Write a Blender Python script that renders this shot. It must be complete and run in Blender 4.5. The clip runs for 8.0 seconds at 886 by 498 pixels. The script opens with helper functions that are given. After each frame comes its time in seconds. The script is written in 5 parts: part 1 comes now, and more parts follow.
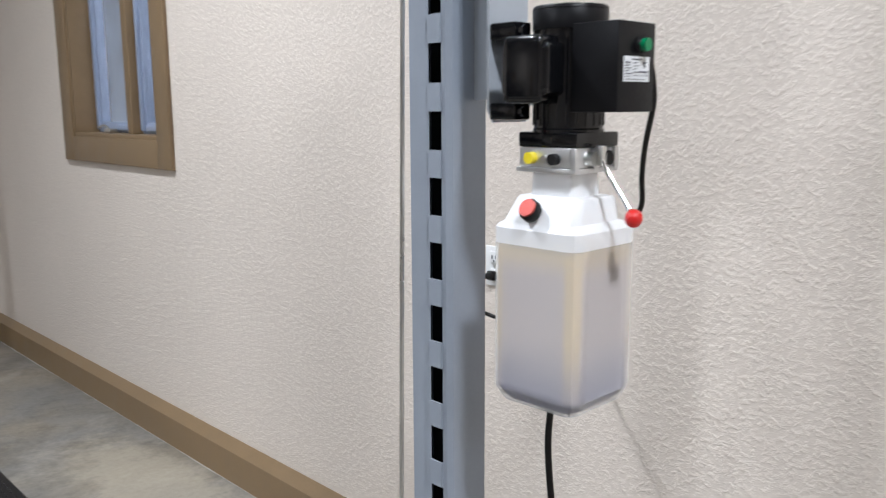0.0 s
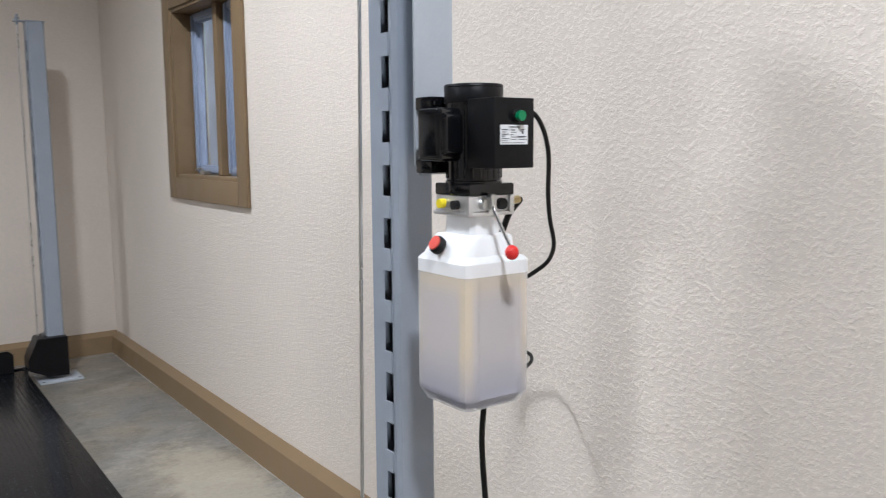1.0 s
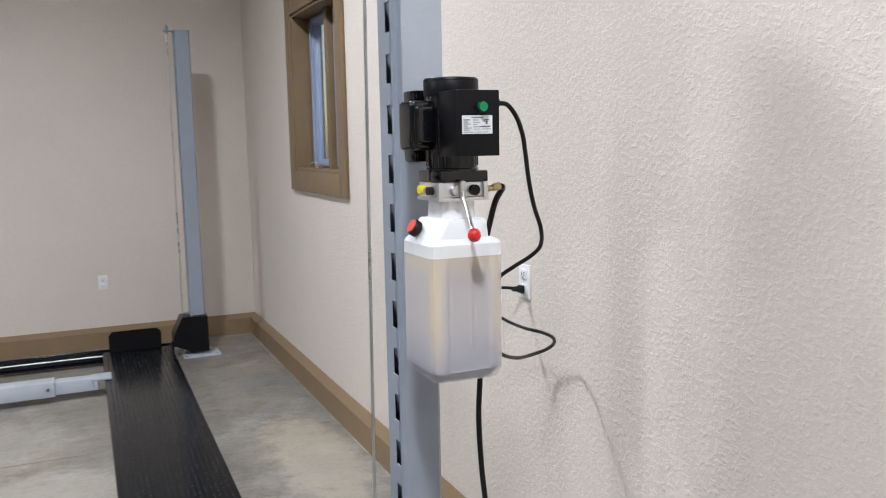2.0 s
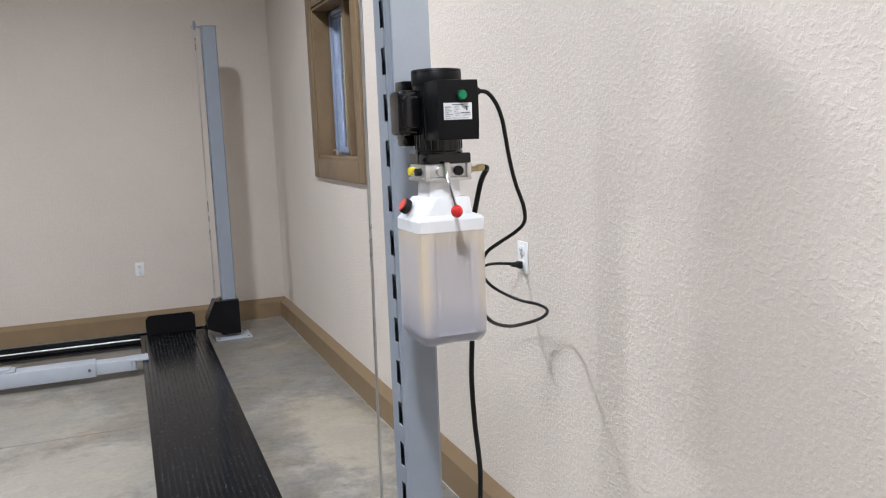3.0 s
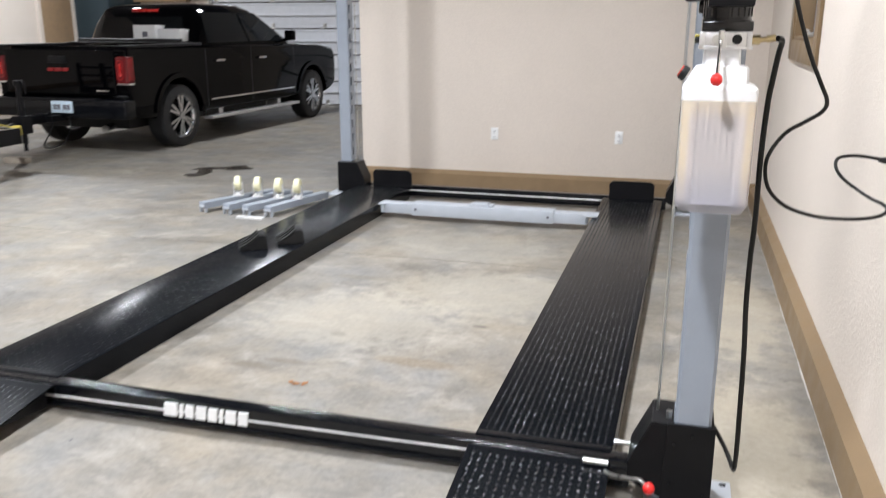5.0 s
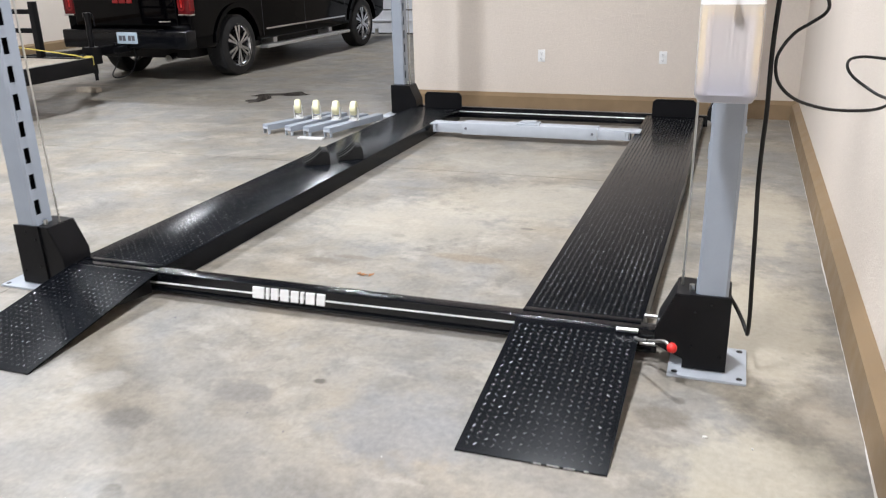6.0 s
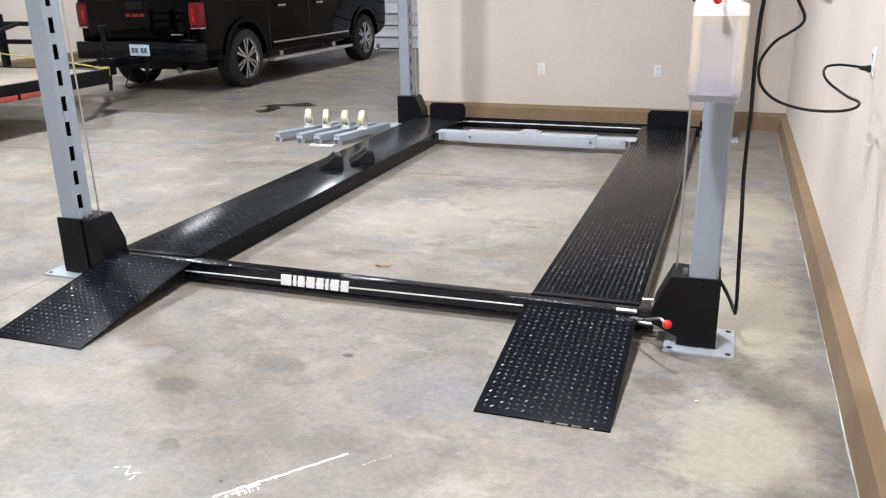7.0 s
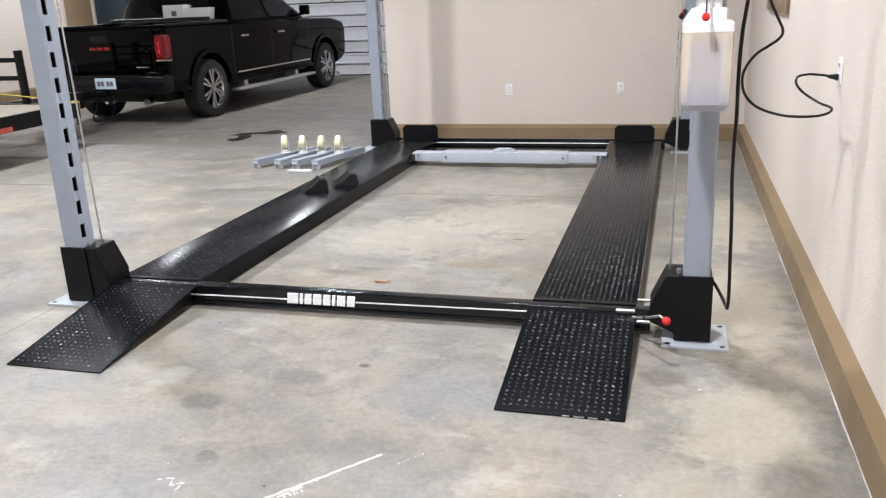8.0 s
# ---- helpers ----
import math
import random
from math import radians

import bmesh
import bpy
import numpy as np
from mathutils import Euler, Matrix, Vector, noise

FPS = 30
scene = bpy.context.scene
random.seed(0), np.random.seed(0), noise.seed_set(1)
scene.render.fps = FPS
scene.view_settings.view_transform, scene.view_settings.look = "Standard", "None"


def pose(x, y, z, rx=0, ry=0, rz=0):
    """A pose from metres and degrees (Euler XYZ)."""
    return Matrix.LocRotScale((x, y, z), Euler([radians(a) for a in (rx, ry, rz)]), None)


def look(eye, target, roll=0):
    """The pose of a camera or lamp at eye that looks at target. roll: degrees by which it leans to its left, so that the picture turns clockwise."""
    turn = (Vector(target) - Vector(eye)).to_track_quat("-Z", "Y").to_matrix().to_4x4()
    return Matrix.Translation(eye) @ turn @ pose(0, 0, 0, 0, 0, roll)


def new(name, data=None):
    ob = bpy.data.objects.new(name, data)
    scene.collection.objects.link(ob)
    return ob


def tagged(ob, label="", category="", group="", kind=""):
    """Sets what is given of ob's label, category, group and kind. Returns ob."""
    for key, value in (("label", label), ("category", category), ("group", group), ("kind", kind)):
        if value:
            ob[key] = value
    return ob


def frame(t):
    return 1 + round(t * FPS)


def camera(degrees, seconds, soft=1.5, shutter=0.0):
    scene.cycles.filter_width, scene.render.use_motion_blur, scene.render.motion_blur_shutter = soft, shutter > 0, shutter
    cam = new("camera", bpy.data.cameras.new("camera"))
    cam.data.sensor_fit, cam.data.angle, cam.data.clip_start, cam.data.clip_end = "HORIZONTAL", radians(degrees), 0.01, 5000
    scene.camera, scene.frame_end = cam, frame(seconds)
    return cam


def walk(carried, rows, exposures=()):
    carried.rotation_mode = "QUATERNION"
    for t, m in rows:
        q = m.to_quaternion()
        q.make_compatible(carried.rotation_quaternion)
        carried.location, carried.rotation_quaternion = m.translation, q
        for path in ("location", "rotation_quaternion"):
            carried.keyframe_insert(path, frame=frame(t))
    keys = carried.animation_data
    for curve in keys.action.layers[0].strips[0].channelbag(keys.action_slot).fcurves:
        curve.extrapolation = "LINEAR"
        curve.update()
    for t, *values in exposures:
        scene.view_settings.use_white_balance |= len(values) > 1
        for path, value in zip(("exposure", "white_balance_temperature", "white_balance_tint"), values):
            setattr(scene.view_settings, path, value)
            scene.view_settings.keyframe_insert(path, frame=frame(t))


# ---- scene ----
cam = camera(56.5, 8.0, soft=1.1, shutter=0.5)
PATH = [
    (0, (0.158, 0.072, 1.597), (1.537, 1.48, 1.255), -0.3),
    (0.5, (0.157, -0.229, 1.602), (1.418, 1.3, 1.332), -0.7),
    (1, (0.22, -0.462, 1.633), (1.379, 1.149, 1.383), -0.4),
    (1.5, (0.429, -0.638, 1.61), (1.397, 1.095, 1.364), 0.0),
    (2, (0.517, -0.788, 1.617), (1.323, 1.024, 1.36), -1.1),
    (3.5, (0.586, -1.049, 1.594), (1.238, 0.813, 1.264), -3.0),
    (4, (0.829, -0.99, 1.573), (1.201, 0.933, 1.164), -3.5),
    (4.5, (1.036, -1.075, 1.57), (0.818, 0.865, 1.137), -1.6),
    (5, (1.224, -1.31, 1.547), (0.689, 0.544, 1.02), -0.1),
    (6.3, (1.337, -1.86, 1.523), (0.706, -0.092, 0.833), -1.5),
    (6.5, (1.343, -1.934, 1.522), (0.719, -0.159, 0.846), -1.4),
    (7, (1.352, -2.108, 1.522), (0.732, -0.318, 0.88), -1.0),
    (7.5, (1.291, -2.222, 1.538), (0.697, -0.407, 0.943), -2.1),
    (8, (1.193, -2.348, 1.53), (0.671, -0.509, 0.94), -2.4),
]
walk(cam, [(t, look(eye, target, roll)) for t, eye, target, roll in PATH],
     exposures=((0.0, 0.12, 6280, 9), (3.4, 0.14, 6300, 10), (4.0, 0.22, 6350, 10), (4.5, 0.50, 6450, 10), (5.0, 0.68, 6500, 10), (8.0, 0.64, 6520, 11)))

# ---- world and light ----
world = bpy.data.worlds.new("world")
scene.world = world
world.use_nodes = True
sky = world.node_tree.nodes.new("ShaderNodeTexSky")
sky.sky_type, sky.sun_disc, sky.sun_elevation, sky.sun_rotation = "NISHITA", False, radians(12), radians(200)
world.node_tree.nodes["Background"].inputs[1].default_value = 0.1
world.node_tree.links.new(sky.outputs[0], world.node_tree.nodes["Background"].inputs[0])

CEIL = 4.3
LAMPS = ((0.15, 2.87, 108), (0.30, -0.90, 112), (0.30, -4.6, 80), (-4.4, -4.4, 50), (-4.4, -0.7, 92), (-4.4, 3.1, 180), (-4.5, 10.5, 72), (-8.7, 2.9, 45), (-8.7, 10.3, 95))
LAMP_TINT = (0.94, 0.975, 1.045)


# ---- materials ----
def nodes_of(name):
    m = bpy.data.materials.new(name)
    m.use_nodes = True
    n = m.node_tree.nodes
    return m, n, m.node_tree.links, n["Principled BSDF"]


def noise_tex(n, l, coord, scale, detail=4.0, rough=0.55, stretch=(1, 1, 1), warp=0.0):
    mp = n.new("ShaderNodeMapping")
    mp.inputs["Scale"].default_value = stretch
    l.new(coord, mp.inputs["Vector"])
    t = n.new("ShaderNodeTexNoise")
    t.inputs["Scale"].default_value, t.inputs["Detail"].default_value, t.inputs["Roughness"].default_value = scale, detail, rough
    t.inputs["Distortion"].default_value = warp
    l.new(mp.outputs[0], t.inputs["Vector"])
    return t.outputs["Fac"]


def ramp(n, l, fac, stops):
    r = n.new("ShaderNodeValToRGB")
    e = r.color_ramp.elements
    while len(e) < len(stops):
        e.new(0.5)
    for k, (p, c) in enumerate(stops):
        e[k].position = p
        e[k].color = (*c, 1) if len(c) == 3 else c
    l.new(fac, r.inputs[0])
    return r.outputs[0]


def mixc(n, l, fac, a, b, mode="MIX"):
    m = n.new("ShaderNodeMix")
    m.data_type, m.blend_type = "RGBA", mode
    for sock, v in ((m.inputs[0], fac), (m.inputs[6], a), (m.inputs[7], b)):
        if isinstance(v, (int, float)):
            sock.default_value = v
        elif isinstance(v, tuple):
            sock.default_value = (*v, 1)
        else:
            l.new(v, sock)
    return m.outputs[2]


def plain(name, col, rough=0.5, metal=0.0, var=0.12, scale=9.0, fine=120.0, bump=0.15, coat=0.0, spec=0.5):
    """Paint, plastic or metal with uneven tone, gloss and fine relief."""
    m, n, l, p = nodes_of(name)
    co = n.new("ShaderNodeTexCoord").outputs["Object"]
    a = noise_tex(n, l, co, scale)
    b = noise_tex(n, l, co, fine, 3.0)
    dark, light = tuple(c * (1 - var) for c in col), tuple(min(1, c * (1 + var)) for c in col)
    c1 = ramp(n, l, a, ((0.3, dark), (0.7, light)))
    c2 = mixc(n, l, 0.25, c1, ramp(n, l, b, ((0.3, dark), (0.7, light))))
    l.new(c2, p.inputs["Base Color"])
    rr = ramp(n, l, a, ((0.25, (max(0.03, rough * 0.8),) * 3), (0.75, (min(1, rough * 1.2),) * 3)))
    l.new(rr, p.inputs["Roughness"])
    p.inputs["Metallic"].default_value = metal
    p.inputs["Coat Weight"].default_value = coat
    p.inputs["Specular IOR Level"].default_value = spec
    if bump:
        bp = n.new("ShaderNodeBump")
        bp.inputs["Strength"].default_value, bp.inputs["Distance"].default_value = bump, 0.002
        l.new(b, bp.inputs["Height"])
        l.new(bp.outputs[0], p.inputs["Normal"])
    return m


def wall_paint(name, col):
    """Beige paint on a hand-textured plaster skin."""
    m, n, l, p = nodes_of(name)
    co = n.new("ShaderNodeTexCoord").outputs["Object"]
    big = noise_tex(n, l, co, 0.9, 3.0)
    mid = noise_tex(n, l, co, 62.0, 4.0, 0.6, (1, 1, 1.15), 0.25)
    ridge = noise_tex(n, l, co, 135.0, 3.0, 0.55, (1, 1, 1.2))
    fine = noise_tex(n, l, co, 300.0, 2.0)
    c = ramp(n, l, big, ((0.3, tuple(v * 0.95 for v in col)), (0.7, tuple(min(1, v * 1.04) for v in col))))
    c = mixc(n, l, 0.22, c, ramp(n, l, mid, ((0.35, tuple(v * 0.88 for v in col)), (0.65, tuple(min(1, v * 1.08) for v in col)))))
    l.new(c, p.inputs["Base Color"])
    p.inputs["Roughness"].default_value = 0.62
    flat = ramp(n, l, mid, ((0.46, (0, 0, 0)), (0.64, (1, 1, 1))))
    h = mixc(n, l, 0.45, flat, ridge)
    h = mixc(n, l, 0.12, h, fine)
    bp = n.new("ShaderNodeBump")
    bp.inputs["Strength"].default_value, bp.inputs["Distance"].default_value = 0.75, 0.0030
    l.new(h, bp.inputs["Height"])
    l.new(bp.outputs[0], p.inputs["Normal"])
    return m


def concrete(name):
    """Sealed, trowelled slab with tan streaks, grey clouds, stains, speckle and some painted-in brightness."""
    m, n, l, p = nodes_of(name)
    co = n.new("ShaderNodeTexCoord").outputs["Object"]
    big = noise_tex(n, l, co, 0.9, 5.0, 0.55, (1, 1, 1), 0.3)
    tint = noise_tex(n, l, co, 2.1, 6.0, 0.6, (1, 1, 1), 0.3)
    streak = noise_tex(n, l, co, 1.9, 9.0, 0.64, (0.8, 1.25, 1), 0.4)
    cloud = noise_tex(n, l, co, 3.4, 8.0, 0.64, (1, 1, 1), 0.2)
    spot = noise_tex(n, l, co, 3.1, 8.0, 0.62, (1.0, 1.2, 1), 0.5)
    pale = noise_tex(n, l, co, 2.7, 9.0, 0.70, (0.85, 1.2, 1), 0.4)
    scuff = noise_tex(n, l, co, 9.0, 8.0, 0.68, (0.9, 1.1, 1), 0.3)
    fine = noise_tex(n, l, co, 38.0, 6.0, 0.7)
    grit = noise_tex(n, l, co, 190.0, 2.0, 0.5)
    c = ramp(n, l, big, ((0.38, (0.255, 0.216, 0.170)), (0.47, (0.243, 0.217, 0.180)), (0.54, (0.202, 0.197, 0.190)), (0.62, (0.252, 0.226, 0.188))))
    c = mixc(n, l, 0.45, c, ramp(n, l, tint, ((0.40, (0.218, 0.214, 0.206)), (0.5, (0.258, 0.235, 0.198)), (0.60, (0.325, 0.275, 0.205)))))

    def shade(base, fac, lo, hi, amount):
        return mixc(n, l, amount, base, ramp(n, l, fac, ((0.36, (lo,) * 3), (0.5, (0.98,) * 3), (0.64, (hi,) * 3))), "MULTIPLY")

    c = shade(c, streak, 0.66, 1.0, 0.8)
    c = shade(c, cloud, 0.66, 1.0, 0.6)
    c = shade(c, scuff, 0.66, 1.0, 0.7)

    def dab(base, fac_src, lo, hi, strength, col):
        r = ramp(n, l, fac_src, ((lo, (0, 0, 0)), (hi, (1, 1, 1))))
        k = n.new("ShaderNodeMath")
        k.operation = "MULTIPLY"
        k.inputs[1].default_value = strength
        l.new(r, k.inputs[0])
        return mixc(n, l, k.outputs[0], base, col)

    c = dab(c, spot, 0.58, 0.70, 0.55, (0.100, 0.088, 0.074))
    c = dab(c, pale, 0.53, 0.66, 0.5, (0.46, 0.42, 0.365))

    def patch(base, x, y, rx, ry, strength, col):
        """One ragged-rimmed patch: most are stains, the broad cream ones paint in brightness."""
        a = n.new("ShaderNodeVectorMath")
        a.operation = "SUBTRACT"
        a.inputs[1].default_value = (x, y, 0)
        l.new(co, a.inputs[0])
        b = n.new("ShaderNodeVectorMath")
        b.operation = "MULTIPLY"
        b.inputs[1].default_value = (1 / rx, 1 / ry, 0)
        l.new(a.outputs[0], b.inputs[0])
        d = n.new("ShaderNodeVectorMath")
        d.operation = "LENGTH"
        l.new(b.outputs[0], d.inputs[0])
        e = n.new("ShaderNodeMath")
        e.operation = "ADD"
        l.new(d.outputs["Value"], e.inputs[0])
        l.new(rag, e.inputs[1])
        r = ramp(n, l, e.outputs[0], ((0.62, (strength,) * 3), (1.04, (0, 0, 0))))
        return mixc(n, l, r, base, col)

    rag0 = noise_tex(n, l, co, 9.0, 7.0, 0.68)
    rg = n.new("ShaderNodeMath")
    rg.operation, rg.inputs[1].default_value = "MULTIPLY_ADD", 1.7
    rg.inputs[2].default_value = -0.85
    l.new(rag0, rg.inputs[0])
    rag = rg.outputs[0]
    for st in ((-0.880, 0.465, 0.13, 0.10, 0.3, (0.46, 0.45, 0.43)), (-0.586, 0.279, 0.11, 0.075, 0.85, (0.10, 0.09, 0.078)), (-0.360, -0.073, 0.035, 0.022, 0.9, (0.09, 0.078, 0.062)), (-0.353, -0.122, 0.030, 0.022, 0.7, (0.11, 0.095, 0.075)), (-0.522, -0.074, 0.035, 0.022, 0.6, (0.12, 0.10, 0.08)), (0.402, 0.456, 0.24, 0.18, 0.22, (0.16, 0.165, 0.18)), (-0.304, 0.559, 0.14, 0.085, 0.8, (0.12, 0.112, 0.105)),
               (-0.051, 0.715, 0.032, 0.026, 0.95, (0.05, 0.04, 0.03)), (1.200, 0.825, 0.11, 0.09, 0.7, (0.10, 0.083, 0.063)), (0.370, 0.505, 0.34, 0.26, 0.45, (0.185, 0.19, 0.205)),
               (1.080, 0.915, 0.07, 0.03, 0.5, (0.14, 0.12, 0.095)), (-0.680, 2.455, 0.16, 0.05, 0.75, (0.14, 0.11, 0.075)), (-0.650, 1.905, 0.15, 0.045, 0.75, (0.12, 0.095, 0.065)),
               # Broad cream patches: pale concrete, with brightness painted in by the wall and between runways.
               (-0.405, 2.385, 0.05, 0.03, 0.95, (0.05, 0.045, 0.04)), (0.130, 2.135, 0.26, 0.06, 0.6, (0.19, 0.14, 0.085)), (1.500, 0.485, 0.30, 0.42, 0.6, (0.44, 0.395, 0.305)), (1.530, 1.685, 0.30, 0.7, 0.65, (0.45, 0.40, 0.31)), (1.580, 3.235, 0.26, 0.8, 0.6, (0.45, 0.40, 0.31)), (1.330, -0.065, 0.30, 0.3, 0.45, (0.40, 0.36, 0.285)), (1.600, 0.135, 0.12, 0.16, 0.6, (0.12, 0.10, 0.08)), (0.180, 3.235, 0.8, 0.5, 0.5, (0.42, 0.385, 0.315)), (-0.420, 2.635, 0.7, 0.5, 0.5, (0.42, 0.385, 0.32)), (-0.220, 4.235, 0.8, 0.5, 0.45, (0.40, 0.37, 0.31)),
               (-0.350, -0.095, 0.05, 0.035, 0.7, (0.11, 0.1, 0.085)), (-0.920, 0.035, 0.45, 0.25, 0.4, (0.17, 0.152, 0.128)), (0.230, -0.185, 0.55, 0.28, 0.4, (0.185, 0.183, 0.180)), (-0.370, 0.155, 0.5, 0.25, 0.35, (0.18, 0.172, 0.16)), (-0.490, 1.985, 0.12, 0.035, 0.7, (0.13, 0.10, 0.07)), (0.280, 2.685, 0.05, 0.02, 0.8, (0.08, 0.07, 0.055)), (-0.640, 3.335, 0.22, 0.05, 0.5, (0.19, 0.165, 0.125)), (-3.220, 2.135, 0.7, 0.22, 0.35, (0.18, 0.165, 0.14))):
        c = patch(c, *st)
    c = mixc(n, l, 0.18, c, ramp(n, l, fine, ((0.34, (0.10, 0.092, 0.078)), (0.66, (0.42, 0.39, 0.345)))))
    c = dab(c, grit, 0.66, 0.74, 0.35, (0.12, 0.11, 0.095))
    c = mixc(n, l, 1.0, c, (0.90, 0.895, 0.885), "MULTIPLY")
    l.new(c, p.inputs["Base Color"])
    l.new(ramp(n, l, cloud, ((0.3, (0.36,) * 3), (0.7, (0.60,) * 3))), p.inputs["Roughness"])
    p.inputs["Specular IOR Level"].default_value = 0.4
    bp = n.new("ShaderNodeBump")
    bp.inputs["Strength"].default_value, bp.inputs["Distance"].default_value = 0.2, 0.002
    l.new(mixc(n, l, 0.6, streak, fine), bp.inputs["Height"])
    l.new(bp.outputs[0], p.inputs["Normal"])
    return m


def glow(name, col, strength, mottled=None):
    m, n, l, p = nodes_of(name)
    p.inputs["Base Color"].default_value = (*col, 1)
    p.inputs["Emission Color"].default_value = (*col, 1)
    p.inputs["Emission Strength"].default_value = strength
    if mottled:
        co = n.new("ShaderNodeTexCoord").outputs["Object"]
        c = ramp(n, l, noise_tex(n, l, co, 1.6, 6.0, 0.65), ((0.35, mottled), (0.65, col)))
        l.new(c, p.inputs["Emission Color"])
    return m


def glass(name, col=(1, 1, 1), rough=0.0):
    m, n, l, p = nodes_of(name)
    p.inputs["Base Color"].default_value = (*col, 1)
    p.inputs["Transmission Weight"].default_value = 1.0
    p.inputs["Roughness"].default_value = rough
    p.inputs["IOR"].default_value = 1.45
    return m


def milky(name, col, clear):
    """Translucent moulded plastic that lets the liquid behind it show."""
    m, n, l, p = nodes_of(name)
    p.inputs["Base Color"].default_value = (*col, 1)
    p.inputs["Roughness"].default_value = 0.38
    tr = n.new("ShaderNodeBsdfTransparent")
    mx = n.new("ShaderNodeMixShader")
    mx.inputs[0].default_value = clear
    l.new(p.outputs[0], mx.inputs[1])
    l.new(tr.outputs[0], mx.inputs[2])
    l.new(mx.outputs[0], n["Material Output"].inputs["Surface"])
    return m


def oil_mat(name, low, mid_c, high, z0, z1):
    """Hydraulic oil whose colour turns with height: low, mid_c, then high."""
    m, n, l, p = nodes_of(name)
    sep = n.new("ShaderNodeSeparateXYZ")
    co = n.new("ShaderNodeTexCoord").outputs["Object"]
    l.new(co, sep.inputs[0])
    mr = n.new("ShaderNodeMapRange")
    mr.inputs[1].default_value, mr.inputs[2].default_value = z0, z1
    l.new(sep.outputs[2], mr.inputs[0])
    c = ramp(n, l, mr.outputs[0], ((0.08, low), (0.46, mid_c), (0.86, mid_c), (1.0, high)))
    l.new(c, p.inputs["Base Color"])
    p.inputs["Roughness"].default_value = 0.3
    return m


M_WALL = wall_paint("beige textured paint", (0.70, 0.625, 0.55))
M_CEIL = plain("grey ceiling panels", (0.13, 0.13, 0.135), 0.8)
M_FLOOR = concrete("sealed concrete")
M_BROWN = plain("brown painted trim", (0.205, 0.138, 0.074), 0.42, var=0.1)
M_POST = plain("grey powder coat", (0.27, 0.30, 0.345), 0.38, var=0.05, bump=0.08)
M_GREY = plain("light grey powder coat", (0.40, 0.43, 0.47), 0.42, var=0.06, bump=0.08)
M_BLACK = plain("gloss black paint", (0.005, 0.0055, 0.007), 0.13, var=0.2, bump=0.04, spec=0.28)
M_GLOSS = plain("gloss black enamel", (0.004, 0.0042, 0.005), 0.12, var=0.2, bump=0.06, spec=0.5)
M_BEAM = plain("thick brushed-on black enamel", (0.004, 0.0045, 0.006), 0.08, var=0.2, fine=48.0, bump=1.0, spec=0.45)
M_BLACKM = plain("satin black steel", (0.0045, 0.0045, 0.0055), 0.36, var=0.25, spec=0.2)
M_CHEQ = plain("black paint on chequer plate", (0.003, 0.0036, 0.005), 0.2, var=0.15, scale=2.2, bump=0.03, spec=0.14)
M_ROD = plain("bright zinc rod", (0.75, 0.75, 0.74), 0.35, 0.3)
# Lighter than the plate paint: the bumps' glints are put into this colour.
M_TREAD = plain("black tread paint lightened for glints", (0.014, 0.0155, 0.018), 0.26, var=0.5, scale=30, bump=0.0, spec=0.55)
M_RUBBER = plain("black rubber", (0.008, 0.008, 0.008), 0.5, var=0.2, spec=0.3)
M_CORD = plain("black cord jacket", (0.006, 0.0055, 0.005), 0.42, var=0.15, bump=0.03, spec=0.3)
M_STEEL = plain("zinc plated steel", (0.62, 0.62, 0.6), 0.3, 1.0, var=0.1)
M_ALU = plain("cast aluminium", (0.72, 0.72, 0.72), 0.33, 0.85, var=0.08)
M_CHROME = plain("chrome", (0.8, 0.8, 0.8), 0.1, 1.0, var=0.04, bump=0.0)
M_BRASS = plain("brass", (0.55, 0.44, 0.24), 0.35, 1.0)
M_RED = plain("red plastic", (0.62, 0.02, 0.018), 0.28, var=0.06, bump=0.02)
M_REDCAP = plain("faded red plastic", (0.58, 0.07, 0.05), 0.4, var=0.06)
M_GREEN = plain("green button plastic", (0.0, 0.2, 0.075), 0.3, var=0.05, bump=0.02)
M_YELLOW = plain("yellow plastic", (0.75, 0.6, 0.02), 0.4)
M_WHITE = plain("white plastic", (0.78, 0.78, 0.77), 0.35, var=0.03, bump=0.03)
M_PAPER = plain("printed label", (0.72, 0.73, 0.74), 0.5, var=0.03)
M_INK = plain("grey print", (0.12, 0.12, 0.14), 0.6)
M_LETTER = plain("white vinyl", (0.8, 0.8, 0.8), 0.45, var=0.03)
M_TANK = milky("milky tank plastic", (0.90, 0.91, 0.93), 0.68)
M_SHOULDER = milky("thick milky plastic of the shoulder", (0.88, 0.89, 0.91), 0.22)
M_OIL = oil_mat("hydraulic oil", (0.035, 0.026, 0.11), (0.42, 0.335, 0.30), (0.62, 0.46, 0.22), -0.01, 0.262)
# Darker copy of the oil that paints shade on one side of each flute.
M_OIL_SHADE = oil_mat("hydraulic oil, painted darker for flute shading", (0.05, 0.04, 0.14), (0.27, 0.215, 0.21), (0.50, 0.36, 0.18), -0.01, 0.262)
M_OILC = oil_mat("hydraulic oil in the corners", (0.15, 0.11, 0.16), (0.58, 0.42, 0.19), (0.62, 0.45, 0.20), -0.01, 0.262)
M_TAPE = plain("worn red tape", (0.36, 0.06, 0.05), 0.5, var=0.3, scale=20)
M_CASTER = plain("cream polyurethane", (0.80, 0.76, 0.50), 0.45)
M_GDOOR = plain("white door panel", (0.74, 0.76, 0.80), 0.5, var=0.05)
M_SEAM = plain("dark door seam", (0.04, 0.04, 0.045), 0.6)
M_TRUCK = plain("black car paint", (0.0012, 0.0012, 0.0016), 0.05, var=0.1, bump=0.0, coat=0.03, spec=0.12)
